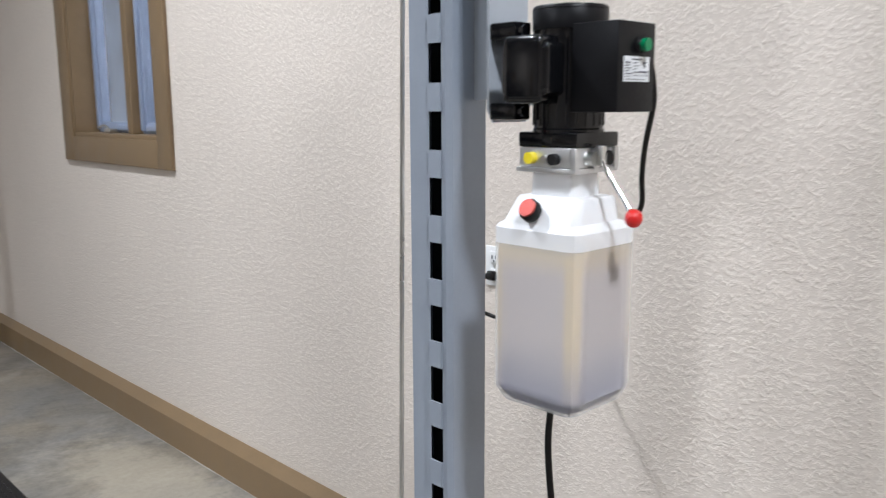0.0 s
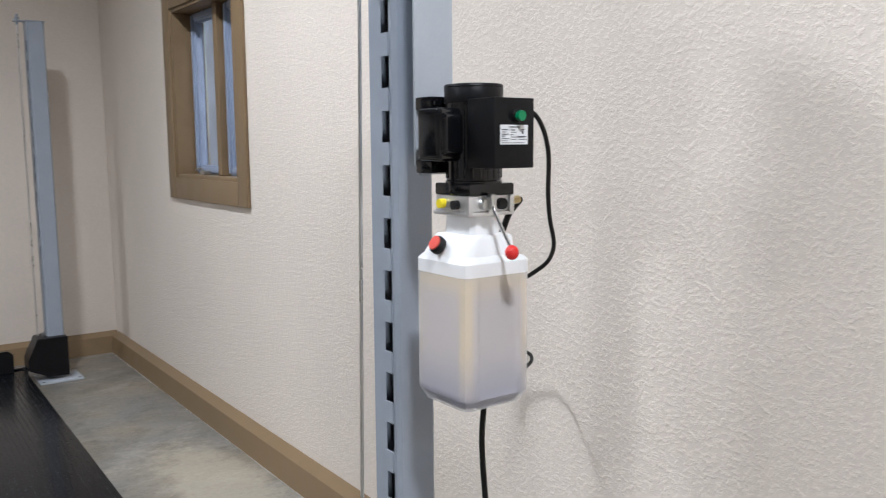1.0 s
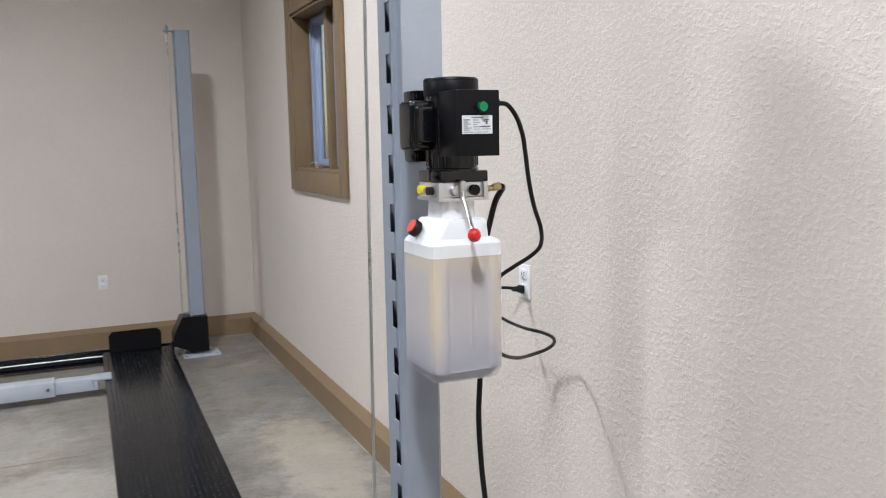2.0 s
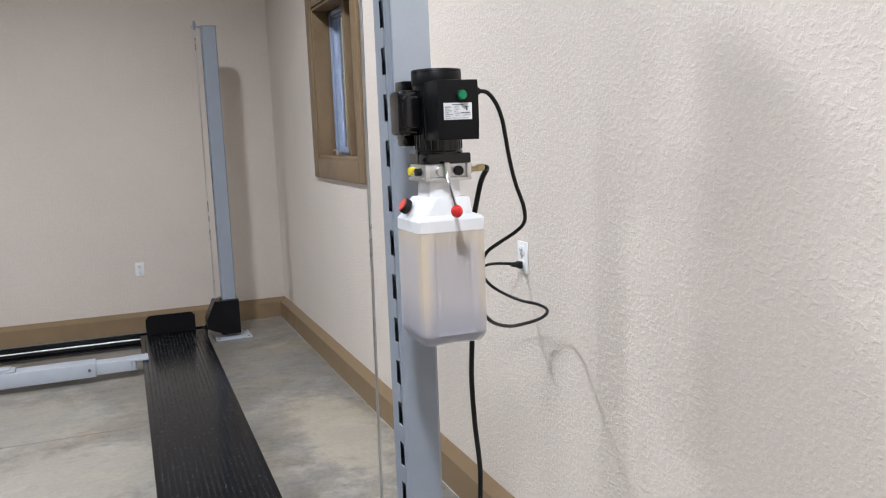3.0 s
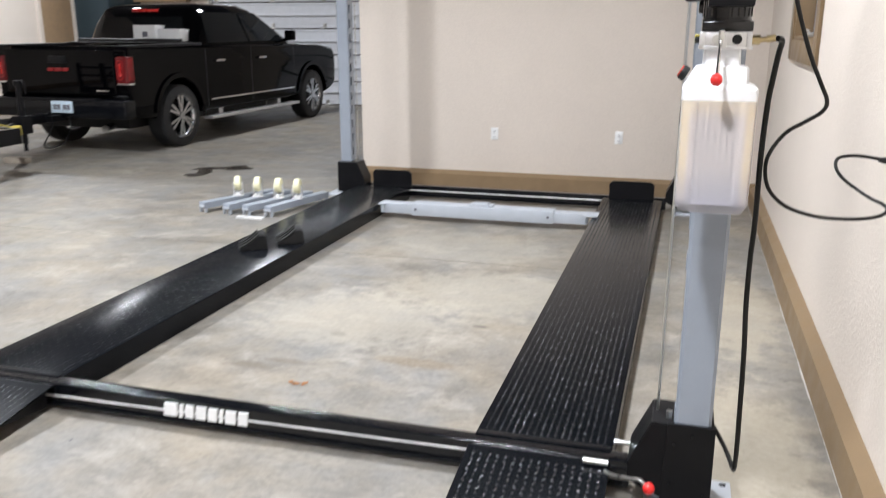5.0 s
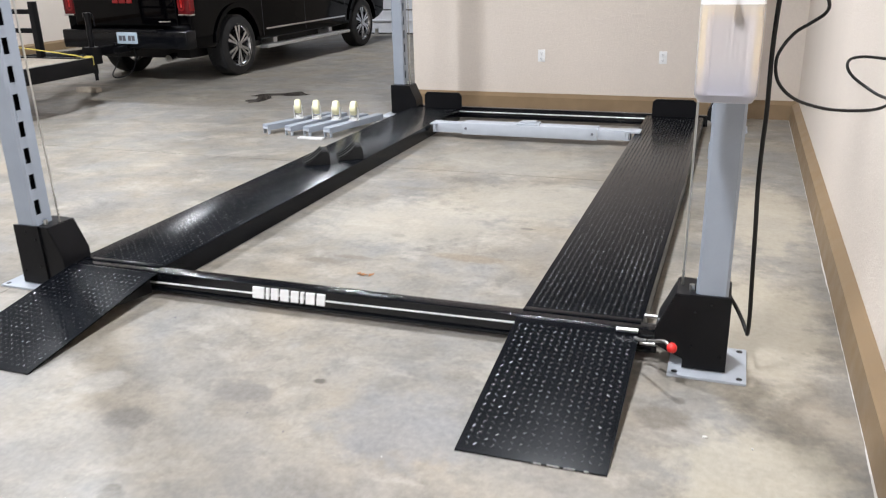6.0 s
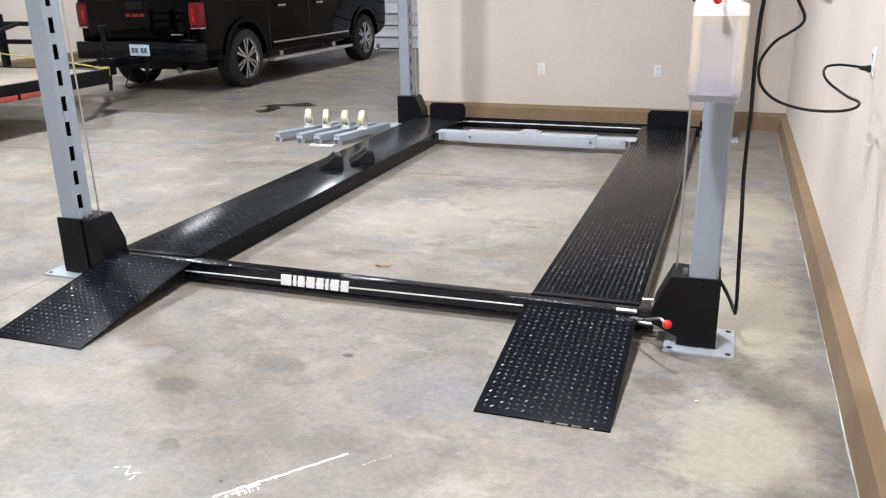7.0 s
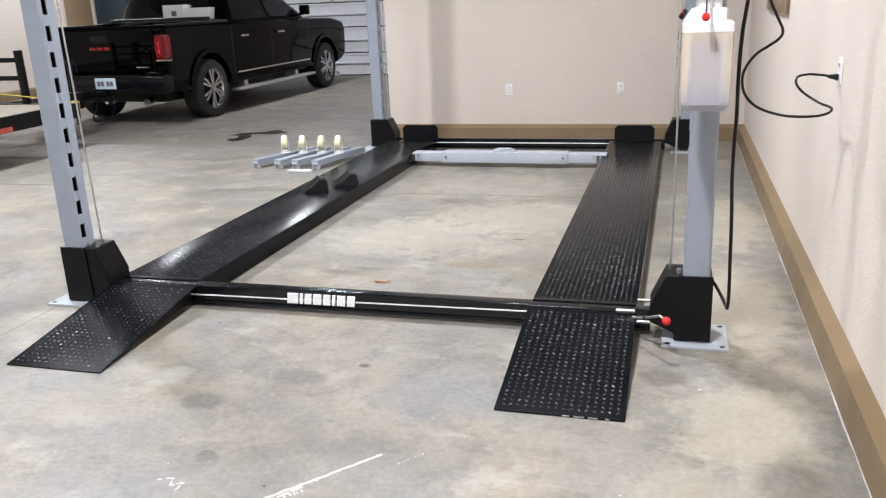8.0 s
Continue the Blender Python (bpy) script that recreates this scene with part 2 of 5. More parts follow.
M_TRIM = plain("black trim plastic", (0.006, 0.006, 0.007), 0.4, spec=0.3)
M_TINT = plain("dark tinted glass", (0.006, 0.007, 0.008), 0.04, var=0.05, bump=0.0)
M_RIM = plain("polished wheel chrome", (0.62, 0.63, 0.65), 0.13, 1.0, var=0.06, bump=0.0)
M_LENS = plain("red lamp lens", (0.11, 0.006, 0.008), 0.15, var=0.2, bump=0.0)
M_BADGE = plain("deep red enamel", (0.24, 0.012, 0.014), 0.2, var=0.1, bump=0.0)
M_TYRE = plain("tyre rubber", (0.014, 0.014, 0.015), 0.7, var=0.2)
M_PLATE = plain("licence plate", (0.55, 0.66, 0.74), 0.4, var=0.05)
M_WOOD = plain("weathered deck boards", (0.36, 0.31, 0.25), 0.75, var=0.25, scale=14)
M_CARD = plain("brown panel", (0.30, 0.20, 0.115), 0.7, var=0.12)
M_TEAL = plain("dark teal paint", (0.018, 0.035, 0.045), 0.45)
M_STRAP = plain("yellow strap webbing", (0.50, 0.40, 0.08), 0.7)
M_GLASS = glass("window glass")
M_SASH = plain("pale blue grey vinyl sash", (0.27, 0.32, 0.43), 0.4, var=0.08)
M_OUT = glow("overcast daylight outside", (0.52, 0.60, 0.76), 0.5, (0.16, 0.19, 0.24))
M_OUTN = glow("bright daylight outside", (0.9, 0.95, 1.0), 2.2)
M_TUBE = glow("lit lamp diffuser", (1.0, 0.97, 0.93), 9.0)
M_WET = plain("wet stain", (0.05, 0.042, 0.035), 0.18, var=0.3)
M_STREAK = plain("white streak", (0.50, 0.48, 0.445), 0.7, var=0.15)
M_JOINT = plain("dirty joint", (0.17, 0.15, 0.125), 0.7)
M_LEAF = plain("dry leaf", (0.28, 0.12, 0.04), 0.7)


# ---- mesh helpers ----
def box(bm, x0, x1, y0, y1, z0, z1, bevel=0.0, seg=2):
    m = Matrix.LocRotScale(((x0 + x1) / 2, (y0 + y1) / 2, (z0 + z1) / 2), None, (abs(x1 - x0), abs(y1 - y0), abs(z1 - z0)))
    vs = bmesh.ops.create_cube(bm, size=1, matrix=m)["verts"]
    if bevel:
        es = list({e for v in vs for e in v.link_edges})
        bmesh.ops.bevel(bm, geom=es, offset=bevel, segments=seg, affect="EDGES", profile=0.6)
    return bm


def rod(bm, a, b, r, n=14, r2=None):
    a, b = Vector(a), Vector(b)
    d = b - a
    m = Matrix.Translation((a + b) / 2) @ d.to_track_quat("Z", "Y").to_matrix().to_4x4()
    bmesh.ops.create_cone(bm, cap_ends=True, segments=n, radius1=r, radius2=r if r2 is None else r2, depth=d.length, matrix=m)
    return bm


def ball(bm, c, r, n=18, squash=(1, 1, 1)):
    bmesh.ops.create_uvsphere(bm, u_segments=n, v_segments=max(6, n // 2), radius=r, matrix=Matrix.LocRotScale(c, None, squash))
    return bm


def prism(bm, poly, axis, a, b):
    """A flat outline pushed from a to b along an axis; the outline's two numbers are the other axes in order."""
    k = "xyz".index(axis)
    rings = []
    for v in (a, b):
        ring = []
        for p in poly:
            q = list(p)
            q.insert(k, v)
            ring.append(bm.verts.new(q))
        rings.append(ring)
    bm.faces.new(rings[0])
    bm.faces.new(rings[1][::-1])
    for i in range(len(poly)):
        j = (i + 1) % len(poly)
        bm.faces.new((rings[0][i], rings[1][i], rings[1][j], rings[0][j]))
    bmesh.ops.recalc_face_normals(bm, faces=bm.faces[:])
    return bm


def glide(pts, steps=8):
    """A smooth line through points."""
    p = [Vector(q) for q in pts]
    p = [2 * p[0] - p[1]] + p + [2 * p[-1] - p[-2]]
    out = []
    for i in range(1, len(p) - 2):
        for s in range(steps):
            t = s / steps
            a, b, c, d = p[i - 1], p[i], p[i + 1], p[i + 2]
            out.append(0.5 * (2 * b + (c - a) * t + (2 * a - 5 * b + 4 * c - d) * t * t + (3 * b - a - 3 * c + d) * t ** 3))
    return out + [p[-2]]


def tube(bm, pts, r, n=10, steps=8):
    line = glide(pts, steps) if steps > 1 else [Vector(q) for q in pts]
    up = Vector((0.31, 0.23, 0.92))
    rings = []
    for i, q in enumerate(line):
        d = (line[min(i + 1, len(line) - 1)] - line[max(i - 1, 0)]).normalized()
        u = (up - d * up.dot(d)).normalized()
        w = d.cross(u)
        up = u
        rings.append([bm.verts.new(q + r * (math.cos(2 * math.pi * k / n) * u + math.sin(2 * math.pi * k / n) * w)) for k in range(n)])
    for a, b in zip(rings, rings[1:]):
        for k in range(n):
            bm.faces.new((a[k], a[(k + 1) % n], b[(k + 1) % n], b[k]))
    bm.faces.new(rings[0][::-1])
    bm.faces.new(rings[-1])
    return bm


def loft(bm, rings, ring=False):
    """Skin over closed rings of equal count, with caps, or shut on itself."""
    vs = [[bm.verts.new(p) for p in r] for r in rings]
    n = len(rings[0])
    for a, b in zip(vs, vs[1:]):
        for k in range(n):
            bm.faces.new((a[k], a[(k + 1) % n], b[(k + 1) % n], b[k]))
    if ring:
        for k in range(n):
            bm.faces.new((vs[-1][k], vs[-1][(k + 1) % n], vs[0][(k + 1) % n], vs[0][k]))
    else:
        bm.faces.new(vs[0][::-1])
        bm.faces.new(vs[-1])
    bmesh.ops.recalc_face_normals(bm, faces=bm.faces[:])
    return bm


def lathe(bm, prof, centre, axis="z", n=28, ring=False):
    """Turn (radius, height) pairs round an axis."""
    c = Vector(centre)
    rings = []
    for r, h in prof:
        ring = []
        for k in range(n):
            a = 2 * math.pi * k / n
            p = (r * math.cos(a), r * math.sin(a), h)
            ring.append(c + Vector({"z": p, "x": (p[2], p[0], p[1]), "y": (p[1], p[2], p[0])}[axis]))
        rings.append(ring)
    return loft(bm, rings, ring)


def mesh_from(name, bm, material, smooth=40):
    me = bpy.data.meshes.new(name)
    bm.to_mesh(me)
    bm.free()
    for m in material if isinstance(material, (list, tuple)) else [material]:
        me.materials.append(m)
    if smooth:
        for f in me.polygons:
            f.use_smooth = True
        me.set_sharp_from_angle(angle=radians(smooth))
    return me


def thing(name, at=(0, 0, 0), label="", category="", group="", turn=0.0):
    ob = new(name)
    ob.empty_display_size = 0.1
    ob.matrix_basis = pose(*at, 0, 0, turn)
    return tagged(ob, label, category, group)


def part(name, bm, material, parent, label="", kind="", smooth=40):
    """One mesh under a thing or a part, drawn in the thing's own axes."""
    ob = new(name, mesh_from(name, bm, material, smooth))
    ob.parent = parent
    return tagged(ob, label, kind=kind)


def solid(name, bm, material, label="", category="", kind="structure", smooth=40, group=""):
    return tagged(new(name, mesh_from(name, bm, material, smooth)), label, category, group, kind)


def B():
    return bmesh.new()

# ---- the building ----
EAST, NORTH, FAR, WEST, SOUTH, RETURN = 1.899, 6.41, 13.9, -10.4, -7.0, -1.84
W_Y0, W_Y1, W_Z0, W_Z1 = 3.690, 4.680, 1.447, 2.46

ground = B()
box(ground, -14, 6, -11, 20, -0.2, 0.0)
solid("floor", ground, M_FLOOR, "stained grey and tan sealed concrete floor slab", "floor")

w = B()
box(w, EAST, EAST + 0.2, SOUTH, W_Y0, 0, CEIL)
box(w, EAST, EAST + 0.2, W_Y1, FAR + 0.2, 0, CEIL)
box(w, EAST, EAST + 0.2, W_Y0, W_Y1, 0, W_Z0)
box(w, EAST, EAST + 0.2, W_Y0, W_Y1, W_Z1, CEIL)
solid("wall_east", w, M_WALL, "beige hand-textured painted wall with one window", "wall")
w = B()
box(w, RETURN, EAST, NORTH, NORTH + 0.15, 0, CEIL, 0.006)
solid("wall_north", w, M_WALL, "beige painted partition wall behind the car lift", "wall")
w = B()
box(w, RETURN, RETURN + 0.15, NORTH + 0.15, FAR, 0, CEIL)
solid("wall_return", w, M_WALL, "beige side of the partition running back", "wall")
G_X0, G_X1, G_Z = -8.0, -3.1, 3.1
w = B()
box(w, WEST, G_X0, FAR, FAR + 0.2, 0, CEIL)
box(w, G_X1, RETURN + 0.15, FAR, FAR + 0.2, 0, CEIL)
box(w, G_X0, G_X1, FAR, FAR + 0.2, G_Z, CEIL)
solid("wall_far", w, M_WALL, "beige end wall round the garage door", "wall")
w = B()
box(w, WEST - 0.2, WEST, SOUTH, FAR + 0.2, 0, CEIL)
solid("wall_west", w, M_WALL, "beige side wall beyond the pickup", "wall")
w = B()
box(w, WEST - 0.2, EAST + 0.2, SOUTH - 0.2, SOUTH, 0, CEIL)
solid("wall_south", w, M_WALL, "beige wall behind the camera", "wall")
w = B()
box(w, WEST - 0.2, EAST + 0.2, SOUTH - 0.2, FAR + 0.2, CEIL, CEIL + 0.15)
solid("ceiling", w, M_CEIL, "plain grey panelled ceiling", "ceiling")


def skirting(name, axis, fixed, a, b, side):
    """Thick painted board with a sloping top edge; it stands off the wall by 4 cm."""
    t, h, s = 0.064, 0.166, 0.034
    prof = [(fixed, 0.0), (fixed + side * t, 0.0), (fixed + side * (t - 0.012), h - s), (fixed + side * 0.004, h), (fixed, h)]
    bm = B()
    prism(bm, prof, axis, a, b)
    return solid(name, bm, M_BROWN, "brown painted baseboard with a sloped top", "baseboard", smooth=20)


skirting("baseboard_east", "y", EAST, SOUTH, NORTH - 0.064, -1)
skirting("baseboard_north", "x", NORTH, RETURN, EAST, -1)
skirting("baseboard_west", "y", WEST, SOUTH, FAR, 1)

# window in the east wall
def east_window():
    root = thing("window_1", (EAST, (W_Y0 + W_Y1) / 2, W_Z0), "brown cased double window with pale blue-grey sashes", "window")
    root["kind"] = "structure"
    hy, hz, c = (W_Y1 - W_Y0) / 2, W_Z1 - W_Z0, 0.13
    for nm, (y0, y1, z0, z1) in (("casing", (-hy - c, -hy, -c, hz + c)), ("casing", (hy, hy + c, -c, hz + c)),
                                 ("casing", (-hy, hy, -c, 0.0)), ("casing", (-hy, hy, hz, hz + c))):
        part(nm, box(B(), -0.022, -0.001, y0, y1, z0, z1, 0.004), M_BROWN, root)
    for y0, y1, z0, z1 in ((-hy, -hy + 0.018, 0, hz), (hy - 0.018, hy, 0, hz), (-hy + 0.018, hy - 0.018, 0, 0.02), (-hy + 0.018, hy - 0.018, hz - 0.02, hz)):
        part("jamb", box(B(), -0.010, 0.19, y0, y1, z0, z1, 0.002), M_BROWN, root)
    part("mullion", box(B(), 0.065, 0.18, -0.060, -0.0, 0.02, hz - 0.02, 0.006), M_BROWN, root)
    for y0, y1 in ((-hy + 0.018, -0.060), (0.0, hy - 0.018)):
        sash = B()
        f, z0, z1 = 0.055, 0.02, hz - 0.02
        for a, b2, d, e in ((y0, y0 + f, z0, z1), (y1 - f, y1, z0, z1), (y0 + f, y1 - f, z0, z0 + f), (y0 + f, y1 - f, z1 - f, z1)):
            box(sash, 0.115, 0.165, a, b2, d, e, 0.006)
            box(sash, 0.100, 0.116, a + 0.014, b2 - 0.014, d + 0.014, e - 0.014, 0.003)
        s2 = part("sash", sash, M_SASH, root, "pale blue-grey vinyl sash")
        pane = part("pane", box(B(), 0.138, 0.142, y0 + f - 0.004, y1 - f + 0.004, z0 + f - 0.004, z1 - f + 0.004), M_GLASS, s2, "clear glass pane")
        pane.visible_shadow = False
    latch = B()
    box(latch, 0.030, 0.075, 0.14, 0.21, 0.022, 0.045, 0.006)
    tube(latch, [(0.04, 0.17, 0.045), (0.025, 0.19, 0.06), (0.02, 0.24, 0.05)], 0.006, 8)
    part("crank_handle", latch, M_STEEL, root, "small metal crank handle")
    return root


east_window()
bk = B()
box(bk, EAST + 1.6, EAST + 1.65, 0.5, 8.5, 0.0, 4.6)
solid("backdrop", bk, M_OUT, "pale overcast winter daylight outside the window", "backdrop")
bk = B()
box(bk, -10.5, -1.5, FAR + 1.2, FAR + 1.25, 0.0, 4.6)
solid("backdrop_far", bk, M_OUTN, "bright daylight outside the garage door", "backdrop")


# sectional garage door
def garage_door():
    root = thing("garage_door", ((G_X0 + G_X1) / 2, FAR + 0.06, 0), "white sectional overhead garage door with a row of small panes", "garage door")
    root["kind"] = "structure"
    half = (G_X1 - G_X0) / 2
    joints = (0.0, 0.46, 0.97, 1.46, 1.96, 2.52, G_Z)
    for k, (z0, z1) in enumerate(zip(joints, joints[1:])):
        bm = B()
        if k == 4:
            wz0, wz1, x = z0 + 0.26, z0 + 0.53, -half
            box(bm, -half, half, 0, 0.045, z0 + 0.012, wz0, 0.0)
            box(bm, -half, half, 0, 0.045, wz1, z1 - 0.012, 0.0)
            edges = [-half]
            for j in range(8):
                edges += [-half + 0.30 + 0.605 * j, -half + 0.75 + 0.605 * j]
            edges.append(half)
            for a, b2 in zip(edges[::2], edges[1::2]):
                if b2 > a + 0.01:
                    box(bm, a, b2, 0, 0.045, wz0, wz1)
        else:
            box(bm, -half, half, 0, 0.045, z0 + 0.012, z1 - 0.012, 0.004)
            box(bm, -half, half, -0.010, 0.0, z0 + 0.012, z0 + 0.06, 0.003)
            box(bm, -half, half, -0.010, 0.0, z1 - 0.06, z1 - 0.012, 0.003)
        panel = part("panel", bm, M_GDOOR, root)
        if k != 4:
            for zz in (z0 + 0.24,):
                part("rib", box(B(), -half, half, -0.034, 0.0, zz, zz + 0.035, 0.006), M_GDOOR, panel)
        if k == 4:
            for j in range(8):
                a = -half + 0.30 + 0.605 * j
                if a + 0.45 > half:
                    continue
                fr = B()
                for q in ((a, a + 0.45, wz0, wz0 + 0.025), (a, a + 0.45, wz1 - 0.025, wz1), (a, a + 0.025, wz0, wz1), (a + 0.425, a + 0.45, wz0, wz1), (a, a + 0.45, (wz0 + wz1) / 2 - 0.01, (wz0 + wz1) / 2 + 0.01)):
                    box(fr, q[0], q[1], -0.012, 0.02, q[2], q[3], 0.002)
                part("pane_frame", fr, M_WHITE, panel)
                g = part("pane", box(B(), a + 0.02, a + 0.43, 0.022, 0.026, wz0 + 0.02, wz1 - 0.02), M_GLASS, panel)
                g.visible_shadow = False
        if 0 < k:
            part("seam", box(B(), -half, half, -0.006, 0.03, z0 - 0.012, z0 + 0.012), M_SEAM, root, "dark joint between panels")
        for x in (-half + 0.12, -half + 1.35, -half + 2.45, -half + 3.6):
            hg = B()
            box(hg, x - 0.035, x + 0.035, -0.018, -0.004, z0 + 0.02, z0 + 0.10, 0.004)
            rod(hg, (x - 0.05, -0.02, z0 + 0.012), (x + 0.05, -0.02, z0 + 0.012), 0.012, 8)
            part("hinge", hg, M_STEEL, root)
    part("bottom_seal", box(B(), -half, half, -0.02, 0.05, 0, 0.02, 0.003), M_RUBBER, root, "black rubber bottom seal")
    for sx in (-1, 1):
        part("track", box(B(), sx * half - 0.03, sx * half + 0.03, -0.10, -0.03, 0, CEIL - 0.9, 0.005), M_STEEL, root, "galvanised vertical track")
    return root


garage_door()


# lamps under the ceiling
def bay_lamp(x, y, watts):
    root = thing("ceiling_light", (x, y, CEIL - 0.16), "round white high-bay light under the ceiling", "ceiling light", "high-bay lights")
    part("housing", lathe(B(), ((0.05, 0.16), (0.13, 0.15), (0.17, 0.06), (0.18, 0.03), (0.14, 0.026)), (0, 0, 0), n=28), M_WHITE, root)
    part("diffuser", lathe(B(), ((0.02, 0.016), (0.12, 0.018), (0.135, 0.024), (0.135, 0.03)), (0, 0, 0), n=28), M_TUBE, root, "glowing diffuser")
    lamp = bpy.data.lights.new("bay", "AREA")
    lamp.shape, lamp.size, lamp.spread = "DISK", 0.34, radians(155)
    lamp.energy, lamp.color = watts, LAMP_TINT
    new("bay_light", lamp).matrix_basis = pose(x, y, CEIL - 0.16)


for lamp_row in LAMPS:
    bay_lamp(*lamp_row)


def outlet(name, at, turn, plugged=False):
    root = thing(name, at, "white duplex wall outlet with a plate" + (" and a plug in it" if plugged else ""), "outlet", turn=turn)
    part("cover_plate", box(B(), -0.036, 0.036, -0.007, 0.0, -0.058, 0.058, 0.003), M_WHITE, root)
    for z in (-0.026, 0.026):
        face = part("socket", box(B(), -0.017, 0.017, -0.011, -0.006, z - 0.017, z + 0.017, 0.003), M_WHITE, root)
        slot = B()
        for x in (-0.007, 0.007):
            box(slot, x - 0.0015, x + 0.0015, -0.0125, -0.0105, z - 0.004, z + 0.007)
        rod(slot, (0, -0.0125, z - 0.010), (0, -0.0105, z - 0.010), 0.003, 8)
        part("slot", slot, M_INK, face)
    part("screw", rod(B(), (0, -0.009, 0), (0, -0.006, 0), 0.0035, 8), M_STEEL, root)
    return root


outlet("wall_outlet", (-0.487, NORTH, 0.535), 0)
outlet("wall_outlet", (0.678, NORTH, 0.535), 0)
outlet("wall_outlet", (EAST, 1.630, 1.142), -90, True)

# ---- the four-post lift ----
MID = -0.271
NEAR, REAR = 1.25, 5.85
PX = 1.327 - MID
REAR_X = {-1: -1.762 - MID, 1: 1.332 - MID}
RUNS = {-1: (-1.708 - MID, -1.216 - MID, 0.022), 1: (0.583 - MID, 1.073 - MID, 0.009)}


def tread(x0, x1, y0, y1, z, pitch=0.0252, size=0.0095, slope=0.0, lift=0.0017):
    """Raised lens-shaped bumps of chequer plate, every other one turned."""
    vs, fs = [], []
    nx, ny = int((x1 - x0 - 0.012) / pitch), int((y1 - y0 - 0.012) / pitch)
    ox, oy = (x0 + x1) / 2 - (nx - 1) * pitch / 2, (y0 + y1) / 2 - (ny - 1) * pitch / 2
    rim = [(1, 0), (0.45, 0.34), (-0.45, 0.34), (-1, 0), (-0.45, -0.34), (0.45, -0.34)]
    for i in range(nx):
        for j in range(ny):
            a = radians(45 if (i + j) % 2 else -45)
            ca, sa = math.cos(a), math.sin(a)
            cx, cy = ox + i * pitch, oy + j * pitch
            k = len(vs)
            for grow, h in ((1.0, 0.0), (0.66, lift * 0.72)):
                for u, v in rim:
                    px, py = cx + size * grow * (u * ca - v * sa), cy + size * grow * (u * sa + v * ca)
                    vs.append((px, py, z + slope * (py - y0) + h))
            for u in (0.34, -0.34):
                px, py = cx + size * u * ca, cy + size * u * sa
                vs.append((px, py, z + slope * (py - y0) + lift))
            for q in range(6):
                fs.append((k + q, k + (q + 1) % 6, k + 6 + (q + 1) % 6, k + 6 + q))
            fs += [(k + 6, k + 7, k + 12), (k + 7, k + 8, k + 13, k + 12), (k + 8, k + 9, k + 13), (k + 9, k + 10, k + 13), (k + 10, k + 11, k + 12, k + 13), (k + 11, k + 6, k + 12)]
    me = bpy.data.meshes.new("bumps")
    me.from_pydata(vs, [], fs)
    bm = B()
    bm.from_mesh(me)
    bpy.data.meshes.remove(me)
    return bm


lift = thing("car_lift", (MID, NEAR, 0), "black and grey four-post car lift lowered to the floor", "car lift")


